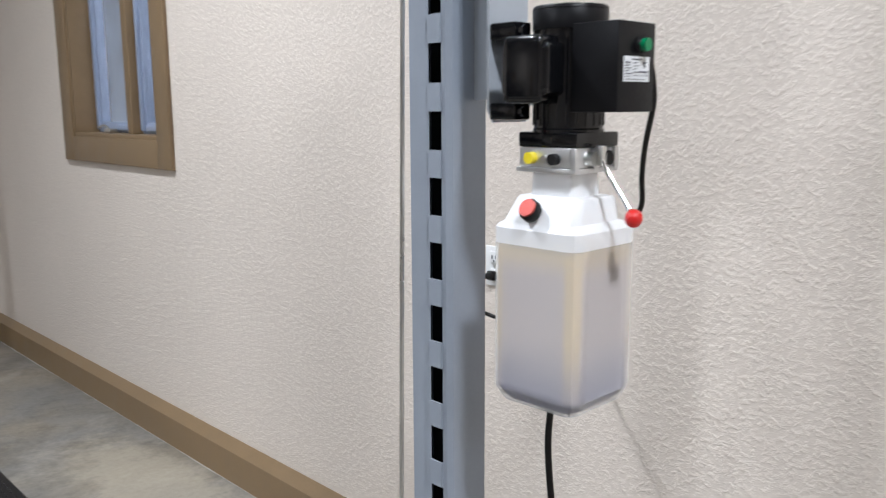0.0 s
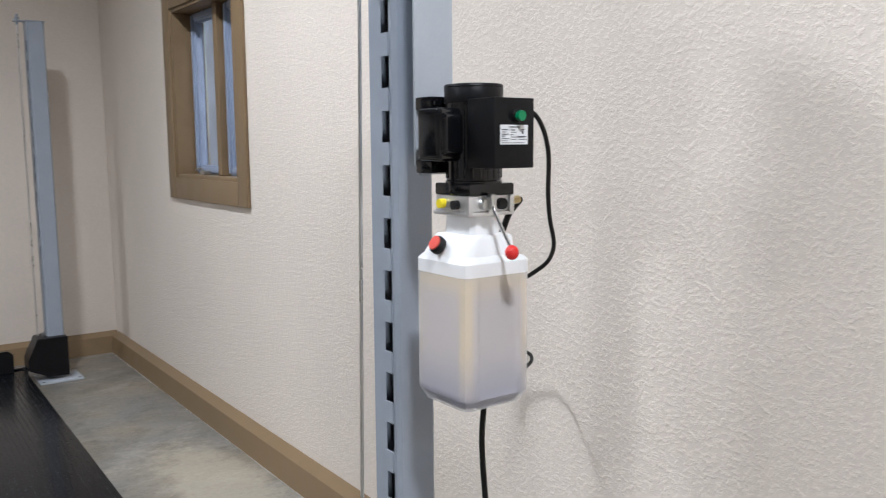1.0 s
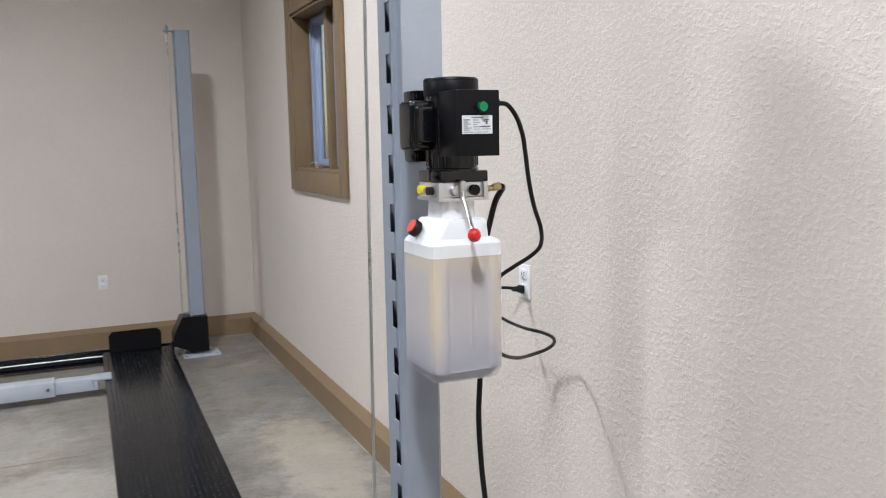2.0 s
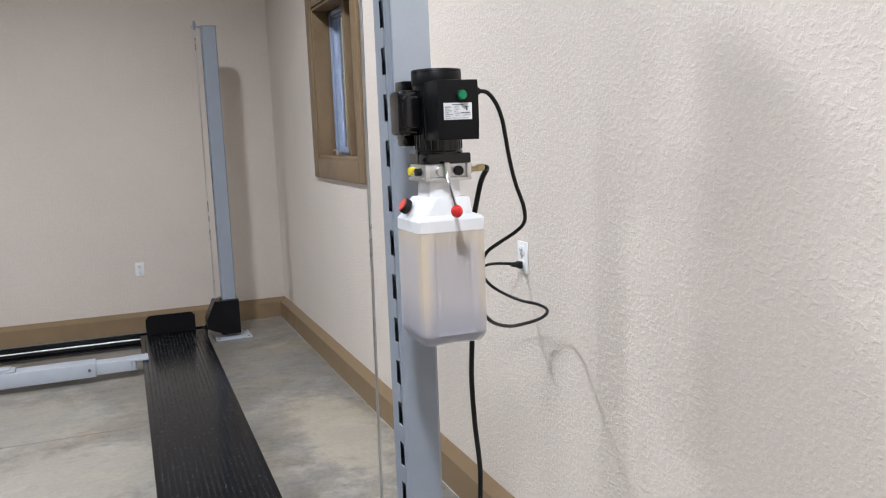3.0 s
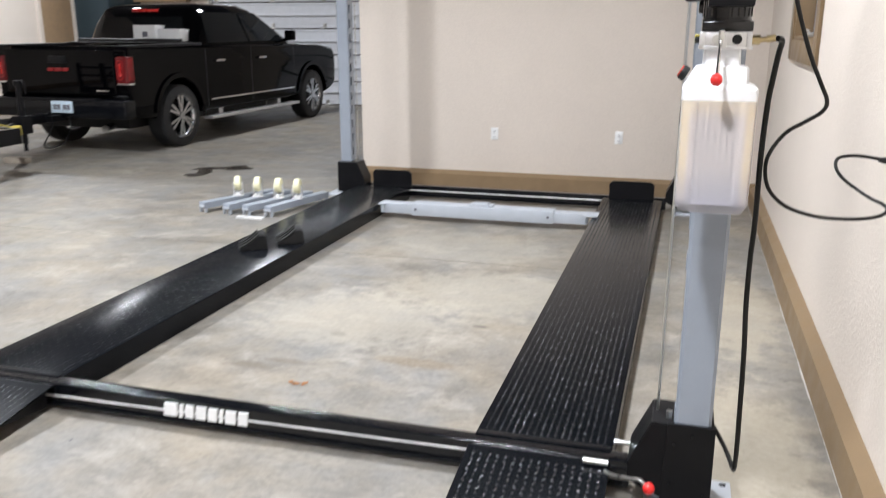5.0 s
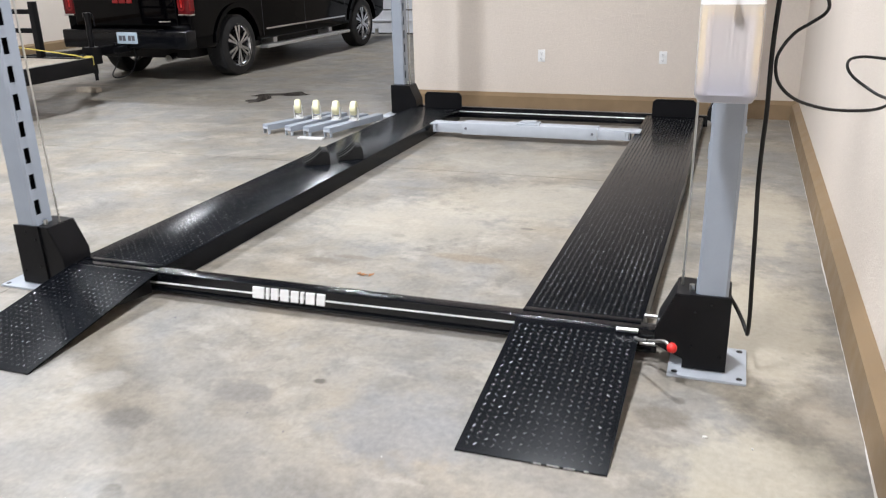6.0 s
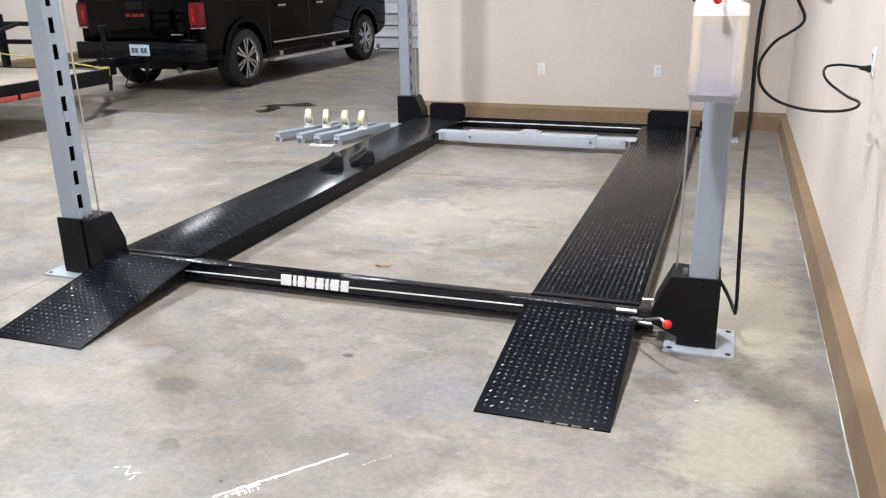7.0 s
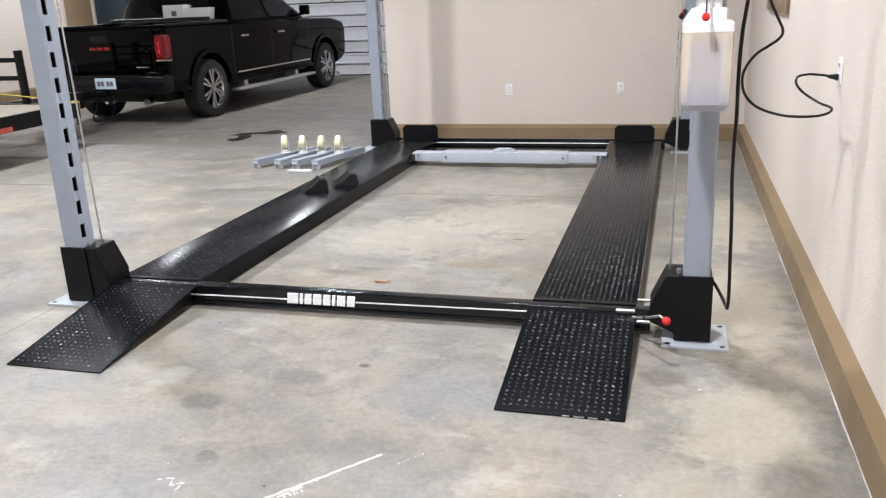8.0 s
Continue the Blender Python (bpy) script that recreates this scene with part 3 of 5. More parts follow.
def lift_post(sx, y, facing):
    """sx: side; facing 1 where the front of the post looks to the camera's end."""
    cx = sx * PX if facing > 0 else REAR_X[sx]
    hx, hy, ch, base, top = 0.056, 0.060, 0.010, 0.012, 2.48
    col = B()
    prof = [(-hx, -0.039), (-hx, -hy + ch), (-hx + ch, -hy), (hx - ch, -hy), (hx, -hy + ch), (hx, hy - ch), (hx - ch, hy), (-hx + ch, hy), (-hx, hy - ch), (-hx, -0.005)]
    prof = [(sx * px, py) for px, py in prof]
    cols = [[col.verts.new((cx + px, y + py, z)) for px, py in prof] for z in (base, top)]
    for k in range(len(prof) - 1):
        col.faces.new((cols[0][k], cols[0][k + 1], cols[1][k + 1], cols[1][k]))
    xs = cx + prof[0][0]
    z, step, high = 0.3645, 0.1276, 0.074
    marks = [base]
    while z + high < top - 0.05:
        marks += [z, z + high]
        z += step
    marks.append(top)
    for a, b2 in zip(marks[::2], marks[1::2]):
        q = [col.verts.new((xs, y + yy, zz)) for yy, zz in ((-0.039, a), (-0.005, a), (-0.005, b2), (-0.039, b2))]
        col.faces.new(q)
    bmesh.ops.remove_doubles(col, verts=col.verts[:], dist=0.0002)
    bmesh.ops.recalc_face_normals(col, faces=col.faces[:])
    post = part("post", col, M_POST, lift, "grey slotted steel column", smooth=0)
    md = post.modifiers.new("wall", "SOLIDIFY")
    md.thickness, md.offset = 0.004, -1
    # Black plate added behind the slots so that the hollow column reads dark.
    part("inner_plate", box(B(), cx - 0.012, cx + 0.012, y - 0.035, y + 0.035, 0.02, top - 0.02), M_BLACKM, post, "added black plate inside the column")
    cap = B()
    box(cap, cx - hx - 0.004, cx + hx + 0.004, y - hy - 0.004, y + hy + 0.004, top, top + 0.008, 0.002)
    box(cap, cx - sx * (hx + 0.042) - 0.028, cx - sx * (hx + 0.042) + 0.035, y - 0.025, y + 0.025, top, top + 0.008, 0.002)
    rod(cap, (cx - sx * 0.102, y + 0.0, top - 0.02), (cx - sx * 0.102, y + 0.0, top + 0.05), 0.009, 10)
    rod(cap, (cx - sx * 0.102, y + 0.0, top + 0.012), (cx - sx * 0.102, y + 0.0, top + 0.03), 0.016, 6)
    part("top_plate", cap, M_POST, post, "steel cap with the cable's threaded stud")
    pl = B()
    py0, py1 = (y - 0.125, y + 0.16) if facing > 0 else (y - 0.18, y + 0.10)
    px0, px1 = sorted((cx - sx * 0.138, cx + sx * (0.146 if sx > 0 else 0.172)))
    box(pl, px0, px1, py0, py1, 0, 0.012, 0.003)
    plate = part("base_plate", pl, M_GREY, lift, "grey steel base plate bolted to the floor")
    for ax in (px0 + 0.026, px1 - 0.026):
        for ay in (py0 + 0.026, py1 - 0.026):
            part("bolt_hole", lathe(B(), ((0.012, 0.0105), (0.012, 0.0126), (0.002, 0.0126)), (ax, ay, 0), n=16), M_BLACKM, plate)
    # sheet-steel cover of the pulley, with a sloping inner side
    f = 1 if facing > 0 else -1
    out = [(0.066, 0.035), (0.066, 0.312), (-0.128, 0.312), (-0.195, 0.165), (-0.195, 0.095), (-0.085, 0.045), (-0.085, 0.035)]
    cov = B()
    prism(cov, [(cx + sx * a, b2) for a, b2 in out], "y", y - f * 0.062, y + f * 0.12)
    bmesh.ops.bevel(cov, geom=cov.edges[:], offset=0.003, segments=2, affect="EDGES")
    cover = part("cover", cov, M_BLACKM, lift, "black sheet-steel pulley cover")
    fr = B()
    prism(fr, [(cx + sx * a, b2) for a, b2 in ((0.069, 0.018), (0.069, 0.318), (-0.078, 0.318), (-0.088, 0.018))], "y", y - f * 0.072, y - f * 0.058)
    part("front_plate", fr, M_BLACKM, cover)
    for a, b2 in ((0.0, 0.285), (-0.055, 0.25), (-0.06, 0.11), (0.045, 0.08)):
        part("screw", rod(B(), (cx + sx * a, y - f * 0.0765, b2), (cx + sx * a, y - f * 0.071, b2), 0.0055, 8), M_BLACK, cover)
    top_bolt = rod(B(), (cx - sx * 0.075, y - 0.01, 0.310), (cx - sx * 0.075, y - 0.01, 0.335), 0.011, 6)
    part("top_bolt", top_bolt, M_STEEL, cover)
    cable = rod(B(), (cx - sx * 0.112, y + f * 0.040, 0.30), (cx - sx * 0.102, y, top), 0.0045, 8)
    part("cable", cable, M_STEEL, lift, "steel lifting cable")


for sx in (-1, 1):
    lift_post(sx, 0.0, 1)
    lift_post(sx, REAR - NEAR, -1)


def crossbeam(y0, y1, near):
    bm = B()
    e0, e1 = -PX + 0.19, PX - 0.19
    if not near:
        e0, e1 = REAR_X[-1] + 0.19, REAR_X[1] - 0.19
    box(bm, e0, e1, y0, y1, 0.018, 0.116, 0.006, 3)
    beam = part("crossbeam", bm, M_BEAM, lift, "gloss black cross beam")
    lip = B()
    ya = y0 - 0.012 if near else y0 - 0.03
    box(lip, e0 + 0.02, e1 - 0.02, ya, ya + 0.016, 0.022, 0.034, 0.002)
    part("flange", lip, M_BLACK, beam)
    yr = y0 - 0.002 if near else y0 - 0.05
    rd = rod(B(), (e0 + 0.30, yr, 0.060), (e1 - 0.48, yr, 0.080), 0.0042, 10) if near else rod(B(), (e0 + 0.2, yr, 0.082), (e1 - 0.2, yr, 0.082), 0.0055, 10)
    part("lock_rod", rd, M_ROD, beam, "bright steel lock rod")
    if near:
        # white marque on the beam, as blocks without letters
        x, h0, h1 = -0.402, 0.048, 0.102
        for wd in (0.058, 0.016, 0.036, 0.044, 0.038, 0.016, 0.044, 0.040):
            bl = B()
            prism(bl, [(x, h0), (x + wd, h0), (x + wd + 0.006, h1), (x + 0.006, h1)], "y", y0 - 0.009, y0 + 0.002)
            part("mark", bl, M_LETTER, beam, "white printed block")
            x += wd + 0.0108


crossbeam(0.015, 0.082, True)
crossbeam(4.535, 4.60, False)


def runway(sx):
    x0, x1, skew = RUNS[sx]
    y0, y1 = 0.092, 4.47
    bm = B()
    box(bm, x0, x1, y0, y1, 0.004, 0.113, 0.005, 2)
    def lean(b):
        for v in b.verts:
            v.co.x += skew * (v.co.y - y0)
        return b

    r = part("runway", lean(bm), M_CHEQ, lift, "black chequer-plate runway")
    part("tread_pattern", lean(tread(x0, x1, y0 + 0.01, y1 - 0.05, 0.1128, 0.0252, 0.0088, 0.0, 0.0012)), M_TREAD, r, kind="stuff", smooth=0)
    part("front_lip", box(B(), x0 + 0.004, x1 - 0.004, 0.064, 0.098, 0.1166, 0.1200, 0.001), M_CHEQ, r)
    sp = B()
    cx = (x0 + x1) / 2 + skew * (y1 - y0) + (0.085 if sx < 0 else -0.01)
    prism(sp, [(cx - 0.186, 0.110), (cx + 0.186, 0.110), (cx + 0.186, 0.236), (cx + 0.158, 0.264), (cx - 0.158, 0.264), (cx - 0.186, 0.236)], "y", y1 - 0.02, y1 - 0.008)
    part("wheel_stop", sp, M_BLACKM, r, "black upright wheel stop")
    if sx < 0:
        return
    pin = rod(B(), (1.073 - MID, 0.15, 0.115), (1.155 - MID, 0.15, 0.115), 0.008, 10)
    part("lock_pin", pin, M_STEEL, r, "zinc locking pin")


def ramp_plate(sx):
    x0, x1 = (0.581 - MID, 1.073 - MID) if sx > 0 else (-1.676 - MID, -1.182 - MID)
    y0, y1, z1 = -0.826, -0.008, 0.118
    sl = (z1 - 0.006) / (y1 - y0)
    rp = B()
    prism(rp, [(y0, 0.0), (y0 + 0.01, 0.0), (y1, z1 - 0.006), (y1, z1), (y0, 0.006)], "x", x0, x1)
    r = part("ramp", rp, M_CHEQ, lift, "black chequer-plate drive-on ramp")
    part("tread_pattern", tread(x0, x1, y0 + 0.01, y1 - 0.02, 0.0062, 0.0290, 0.0125, sl, 0.0021), M_TREAD, r, kind="stuff", smooth=0)
    rnd_e = random.Random(7 if sx > 0 else 8)
    xe = x0 + 0.26
    while sx > 0 and xe < x1 - 0.05:
        ln = rnd_e.uniform(0.012, 0.055)
        part("worn_edge", box(B(), xe, xe + ln, y0 - 0.001, y0 + 0.002, 0.0035, 0.0066), M_STEEL, r, "bare worn metal on the ramp edge")
        xe += ln + rnd_e.uniform(0.01, 0.06)
    hg = B()
    rod(hg, (x0 + 0.01, y1 + 0.008, z1 - 0.008), (x1 - 0.01, y1 + 0.008, z1 - 0.010), 0.007, 10)
    part("hinge", hg, M_BLACKM, r)
    for xx in (x0 + 0.03, x1 - 0.042):
        rib = B()
        prism(rib, [(y1 - 0.01, 0.02), (y1 - 0.01, z1 - 0.010), (y1 - 0.30, z1 - 0.010 - 0.29 * sl), (y1 - 0.30, z1 - 0.02 - 0.29 * sl)], "x", xx, xx + 0.012)
        part("rib", rib, M_BLACKM, r)


for sx in (-1, 1):
    runway(sx)
    ramp_plate(sx)

rel = B()
tube(rel, [(1.060 - MID, -0.060, 0.112), (1.085 - MID, -0.095, 0.122), (1.130 - MID, -0.150, 0.150), (1.165 - MID, -0.190, 0.174), (1.180 - MID, -0.204, 0.180), (1.190 - MID, -0.212, 0.176), (1.203 - MID, -0.220, 0.166)], 0.006, 10)
handle = part("release_lever", rel, M_STEEL, lift, "bent zinc lock release lever")
part("knob", ball(B(), (1.206 - MID, -0.222, 0.167), 0.019), M_RED, handle, "round red knob")
air = B()
rod(air, (0.985 - MID, -0.038, 0.131), (1.068 - MID, -0.038, 0.131), 0.009, 10)
rod(air, (1.075 - MID, -0.020, 0.075), (1.135 - MID, -0.020, 0.075), 0.007, 10)
part("air_fitting", air, M_STEEL, lift, "zinc linkage rod ends")

# ---- bridge jack ----
jk = thing("bridge_jack", (-0.266, 4.99, 0.113), "grey telescopic bridge jack lying across the runways", "jack")
part("sleeve", box(B(), -0.575, 0.58, -0.07, 0.07, -0.072, 0.026, 0.006), M_GREY, jk)
for sx in (-1, 1):
    arm = B()
    box(arm, sx * 0.57, sx * 0.845, -0.055, 0.055, -0.064, 0.016, 0.004)
    a = part("arm", arm, M_GREY, jk)
    hk = B()
    box(hk, sx * 0.80, sx * (0.922 if sx > 0 else 0.862), -0.075, 0.075, 0.0015, 0.014, 0.003)
    box(hk, sx * 0.815, sx * 0.835, -0.075, 0.075, -0.06, 0.012, 0.003)
    part("hook", hk, M_GREY, a)
    part("pin", rod(B(), (sx * 0.54, -0.076, -0.02), (sx * 0.54, -0.066, -0.02), 0.011, 10), M_INK, jk)
pad = B()
box(pad, -0.10, 0.09, -0.06, 0.06, 0.026, 0.040, 0.005)
box(pad, -0.07, 0.06, -0.045, 0.045, 0.040, 0.052, 0.005)
part("saddle", pad, M_GREY, jk, "flat lifting saddle")

# ---- wheel chocks ----
def chock(at, turn):
    root = thing("wheel_chock", at, "black rubber wheel chock on the chequer plate", "wheel chock", "pair of chocks", turn)
    bm = B()
    arc = [(0.0, 0.0)] + [(0.01 + 0.12 * (k / 8), 0.014 + 0.078 * (k / 8) ** 1.5) for k in range(9)] + [(0.165, 0.094), (0.180, 0.085), (0.188, 0.0)]
    prism(bm, arc, "x", -0.08, 0.08)
    bmesh.ops.bevel(bm, geom=bm.edges[:], offset=0.003, segments=1, affect="EDGES")
    part("wedge", bm, M_RUBBER, root)
    for a, b2 in ((-0.081, -0.045), (-0.012, 0.012), (0.045, 0.081)):
        lip = B()
        up = [(0.004 + 0.126 * (k / 8), 0.016 + 0.078 * (k / 8) ** 1.5) for k in range(9)]
        prism(lip, up + [(y, z + 0.010) for y, z in up[::-1]], "x", a, b2)
        part("grip_lip", lip, M_RUBBER, root)


chock((-1.54, 3.38, 0.1145), -58)
chock((-1.37, 3.58, 0.1145), -58)

# ---- caster arms set aside on the floor ----
def caster_arm(x, y, turn, swivel):
    """swivel: how far the fork is turned on its arm."""
    root = thing("caster_arm", (x, y, 0), "grey steel caster arm with a cream wheel turned up", "caster", "set of four caster arms", turn)
    spin = Matrix.Rotation(radians(swivel), 4, "Z")

    def turned(bm):
        bmesh.ops.transform(bm, matrix=spin, verts=bm.verts[:])
        return bm

    ch = B()
    box(ch, -0.040, 0.040, -0.38, 0.38, 0.060, 0.088, 0.003)
    box(ch, -0.040, -0.034, -0.38, 0.38, 0.034, 0.062, 0.002)
    box(ch, 0.034, 0.040, -0.38, 0.38, 0.034, 0.062, 0.002)
    part("channel", ch, M_POST, root)
    for y in (-0.365, 0.35):
        ft = B()
        box(ft, -0.04, -0.028, y - 0.012, y + 0.012, 0, 0.062, 0.002)
        box(ft, 0.028, 0.04, y - 0.012, y + 0.012, 0, 0.062, 0.002)
        box(ft, -0.036, 0.036, y - 0.02, y + 0.02, 0.045, 0.063, 0.002)
        part("foot", ft, M_GREY, root)
    fk = B()
    box(fk, -0.045, 0.045, -0.045, 0.045, 0.088, 0.096, 0.002)
    lathe(fk, ((0.034, 0.096), (0.034, 0.112), (0.024, 0.120)), (0, 0, 0), n=18)
    for x in (-0.039, 0.034):
        prism(fk, [(-0.034, 0.108), (0.034, 0.108), (0.040, 0.15), (0.016, 0.205), (-0.016, 0.205), (-0.026, 0.15)], "x", x, x + 0.005)
    fork = part("fork", turned(fk), M_ROD, root, "zinc swivel fork")
    wh = lathe(B(), ((0.018, -0.029), (0.052, -0.029), (0.063, -0.022), (0.067, 0.0), (0.063, 0.022), (0.052, 0.029), (0.018, 0.029)), (0, 0.012, 0.195), "x", 26)
    part("wheel", turned(wh), M_CASTER, fork, "cream polyurethane wheel")
    part("axle", turned(rod(B(), (-0.045, 0.012, 0.195), (0.045, 0.012, 0.195), 0.009, 10)), M_STEEL, fork)


for arm_row in ((-2.498, 5.07, -24, 48), (-2.307, 5.07, -16, 36), (-2.106, 5.07, -20, 34), (-1.931, 5.08, -15, 28)):
    caster_arm(*arm_row)
bar = thing("steel_bar", (-2.14, 4.62, 0), "loose zinc bar lying on the concrete", "steel bar")
part("bar", box(B(), -0.12, 0.12, -0.028, 0.028, 0, 0.016, 0.004), M_ROD, bar)

# ---- hydraulic power unit on the near post ----
pu = thing("power_unit", (1.311, 0.943, 1.078), "hydraulic power unit with black motor and milky oil tank", "pump")
pu.scale = (1, 1.03, 1.06)
TX, TY = 0.0905, 0.0885


def tank_ring(hx, hy, ch, z, flutes=0.0):
    """Square ring with cut corners; the front face may carry upright flutes."""
    front = []
    n = 18
    for k in range(n + 1):
        x = -(hx - ch) + 2 * (hx - ch) * k / n
        front.append((x, -hy + (flutes if 2 < k < n - 1 and k % 2 else 0.0), z))
    return front + [(hx - ch * 0.3, -hy + ch * 0.3, z), (hx, -hy + ch, z), (hx, hy - ch, z), (hx - ch * 0.3, hy - ch * 0.3, z), (hx - ch, hy, z), (-hx + ch, hy, z), (-hx + ch * 0.3, hy - ch * 0.3, z), (-hx, hy - ch, z), (-hx, -hy + ch, z), (-hx + ch * 0.3, -hy + ch * 0.3, z)]


def stepped(x0, x1, hy, ch, z):
    """A ring off the middle: the shoulder slopes only where the filler sits."""
    return [(x + (x0 + x1) / 2, y, z) for x, y, z in tank_ring((x1 - x0) / 2, hy, ch, z)]


tk = B()
loft(tk, [tank_ring(TX - 0.016, TY - 0.016, 0.018, -0.002), tank_ring(TX - 0.012, TY - 0.012, 0.018, -0.0015), tank_ring(TX - 0.002, TY - 0.002, 0.02, 0.017), tank_ring(TX, TY, 0.02, 0.022),
          tank_ring(TX, TY, 0.02, 0.034, 0.0046), tank_ring(TX, TY, 0.02, 0.252, 0.0046), tank_ring(TX, TY, 0.02, 0.268), tank_ring(TX, TY, 0.02, 0.294), tank_ring(TX - 0.004, TY - 0.004, 0.02, 0.300),
          stepped(-0.086, 0.068, 0.074, 0.024, 0.306), stepped(-0.062, 0.066, 0.068, 0.024, 0.340), stepped(-0.058, 0.063, 0.065, 0.024, 0.3445), tank_ring(0.046, 0.046, 0.018, 0.3465), tank_ring(0.044, 0.044, 0.018, 0.384)])
bmesh.ops.translate(tk, vec=(-0.002, 0, 0), verts=tk.verts[:])
for f in tk.faces:
    f.material_index = 1 if f.calc_center_median().z > 0.262 else 0
tank = part("tank", tk, [M_TANK, M_SHOULDER], pu, "milky white plastic tank, mostly full", smooth=33)
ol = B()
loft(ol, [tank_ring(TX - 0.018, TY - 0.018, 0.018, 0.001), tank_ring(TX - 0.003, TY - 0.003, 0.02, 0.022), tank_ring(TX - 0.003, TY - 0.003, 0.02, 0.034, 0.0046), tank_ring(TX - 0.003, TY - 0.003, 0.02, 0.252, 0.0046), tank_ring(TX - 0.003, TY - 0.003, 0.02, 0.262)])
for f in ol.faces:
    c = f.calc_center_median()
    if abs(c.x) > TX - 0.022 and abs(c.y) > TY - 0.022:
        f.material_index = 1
    # Flute sides facing +x take the darker oil: shading put into the colour.
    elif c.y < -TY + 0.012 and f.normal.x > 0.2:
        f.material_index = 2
bmesh.ops.translate(ol, vec=(-0.002, 0, 0), verts=ol.verts[:])
part("oil", ol, [M_OIL, M_OILC, M_OIL_SHADE], tank, "amber hydraulic oil, darker and violet towards the bottom", smooth=14)
cap = B()
lathe(cap, ((0.017, 0.0), (0.0185, 0.002), (0.0185, 0.014), (0.016, 0.017)), (0, 0, 0), n=22)
tilt = Matrix.Translation((-0.084, 0.004, 0.322)) @ Euler((0, radians(-58), 0)).to_matrix().to_4x4()
bmesh.ops.transform(cap, matrix=tilt, verts=cap.verts[:])
filler = part("filler_cap", cap, M_RUBBER, tank, "black filler cap with a red face")
face = rod(B(), (0, 0, 0.0150), (0, 0, 0.0200), 0.0150, 24)
bmesh.ops.transform(face, matrix=tilt, verts=face.verts[:])
part("cap_face", face, M_REDCAP, filler)

vb = B()
box(vb, -0.060, 0.066, -0.060, 0.062, 0.384, 0.392, 0.003)
box(vb, -0.056, 0.062, -0.056, 0.058, 0.392, 0.424, 0.004)
for x in (-0.056, -0.004, 0.055):
    box(vb, x - 0.004, x + 0.008, -0.062, -0.050, 0.388, 0.424, 0.002)
block = part("valve_block", vb, M_ALU, pu, "cast aluminium valve block")
for a, b2, r, mt, nm in (((-0.055, 0.028, 0.407), (-0.070, 0.028, 0.407), 0.0095, M_YELLOW, "yellow_plug"), ((-0.055, -0.002, 0.406), (-0.068, -0.002, 0.406), 0.0065, M_STEEL, "port_plug"), ((-0.055, -0.020, 0.406), (-0.070, -0.020, 0.406), 0.009, M_RUBBER, "port_plug"),
                         ((0.028, -0.055, 0.407), (0.028, -0.068, 0.407), 0.0115, M_RUBBER, "port_plug"), ((-0.020, -0.055, 0.407), (-0.020, -0.072, 0.407), 0.011, M_STEEL, "valve_stem")):
    part(nm, rod(B(), a, b2, r, 18), mt, block)
part("lever_clamp", box(B(), -0.016, -0.002, -0.082, -0.066, 0.396, 0.428, 0.004), M_STEEL, block)
lv = B()
tube(lv, [(-0.010, -0.075, 0.415), (-0.011, -0.082, 0.398), (-0.012, -0.105, 0.368), (-0.014, -0.135, 0.332)], 0.0042, 10)
lever = part("release_lever", lv, M_CHROME, pu, "chrome lowering lever")
part("knob", ball(B(), (-0.015, -0.143, 0.320), 0.0145), M_RED, lever, "round red knob")
ft = B()
rod(ft, (0.062, -0.010, 0.405), (0.085, -0.010, 0.405), 0.011, 6)
rod(ft, (0.085, -0.010, 0.405), (0.104, -0.012, 0.407), 0.0065, 12)
rod(ft, (0.100, -0.012, 0.407), (0.120, -0.012, 0.410), 0.0085, 6)
part("hose_fitting", ft, M_BRASS, block, "brass hose fitting")

mo = B()
lathe(mo, ((0.058, 0.424), (0.060, 0.428), (0.060, 0.452), (0.057, 0.455), (0.057, 0.630), (0.061, 0.632), (0.0625, 0.638), (0.0625, 0.636), (0.0615, 0.639), (0.060, 0.642)), (0.003, 0.0, 0), n=40)
box(mo, -0.056, 0.064, -0.060, 0.060, 0.424, 0.448, 0.004)
motor = part("motor", mo, M_GLOSS, pu, "gloss black electric motor")
for k in range(22):
    a = 2 * math.pi * k / 22
    c, s_ = 0.003 + 0.058 * math.cos(a), 0.058 * math.sin(a)
    part("fin", box(B(), c - 0.0016, c + 0.0016, s_ - 0.0016, s_ + 0.0016, 0.458, 0.606), M_GLOSS, motor)
fan = B()
lathe(fan, ((0.062, 0.606), (0.0625, 0.610), (0.0625, 0.640), (0.060, 0.643), (0.050, 0.644)), (0.003, 0, 0), n=40)
part("fan_cover", fan, M_BLACKM, motor)
cb = B()
box(cb, -0.046, 0.058, -0.126, -0.040, 0.479, 0.612, 0.002)
ctrl = part("control_box", cb, M_BLACKM, pu, "black sheet-metal control box")
bt = B()
lathe(bt, ((0.0125, 0.0), (0.0125, -0.006), (0.011, -0.008)), (0.012, -0.126, 0.578), "y", 22)
part("button_ring", bt, M_RUBBER, ctrl)
part("start_button", rod(B(), (0.012, -0.126, 0.578), (0.012, -0.1425, 0.578), 0.0098, 20), M_GREEN, ctrl, "green push button")
lb = part("rating_label", box(B(), -0.032, 0.040, -0.1275, -0.1258, 0.524, 0.561), M_PAPER, ctrl, "white printed rating label")
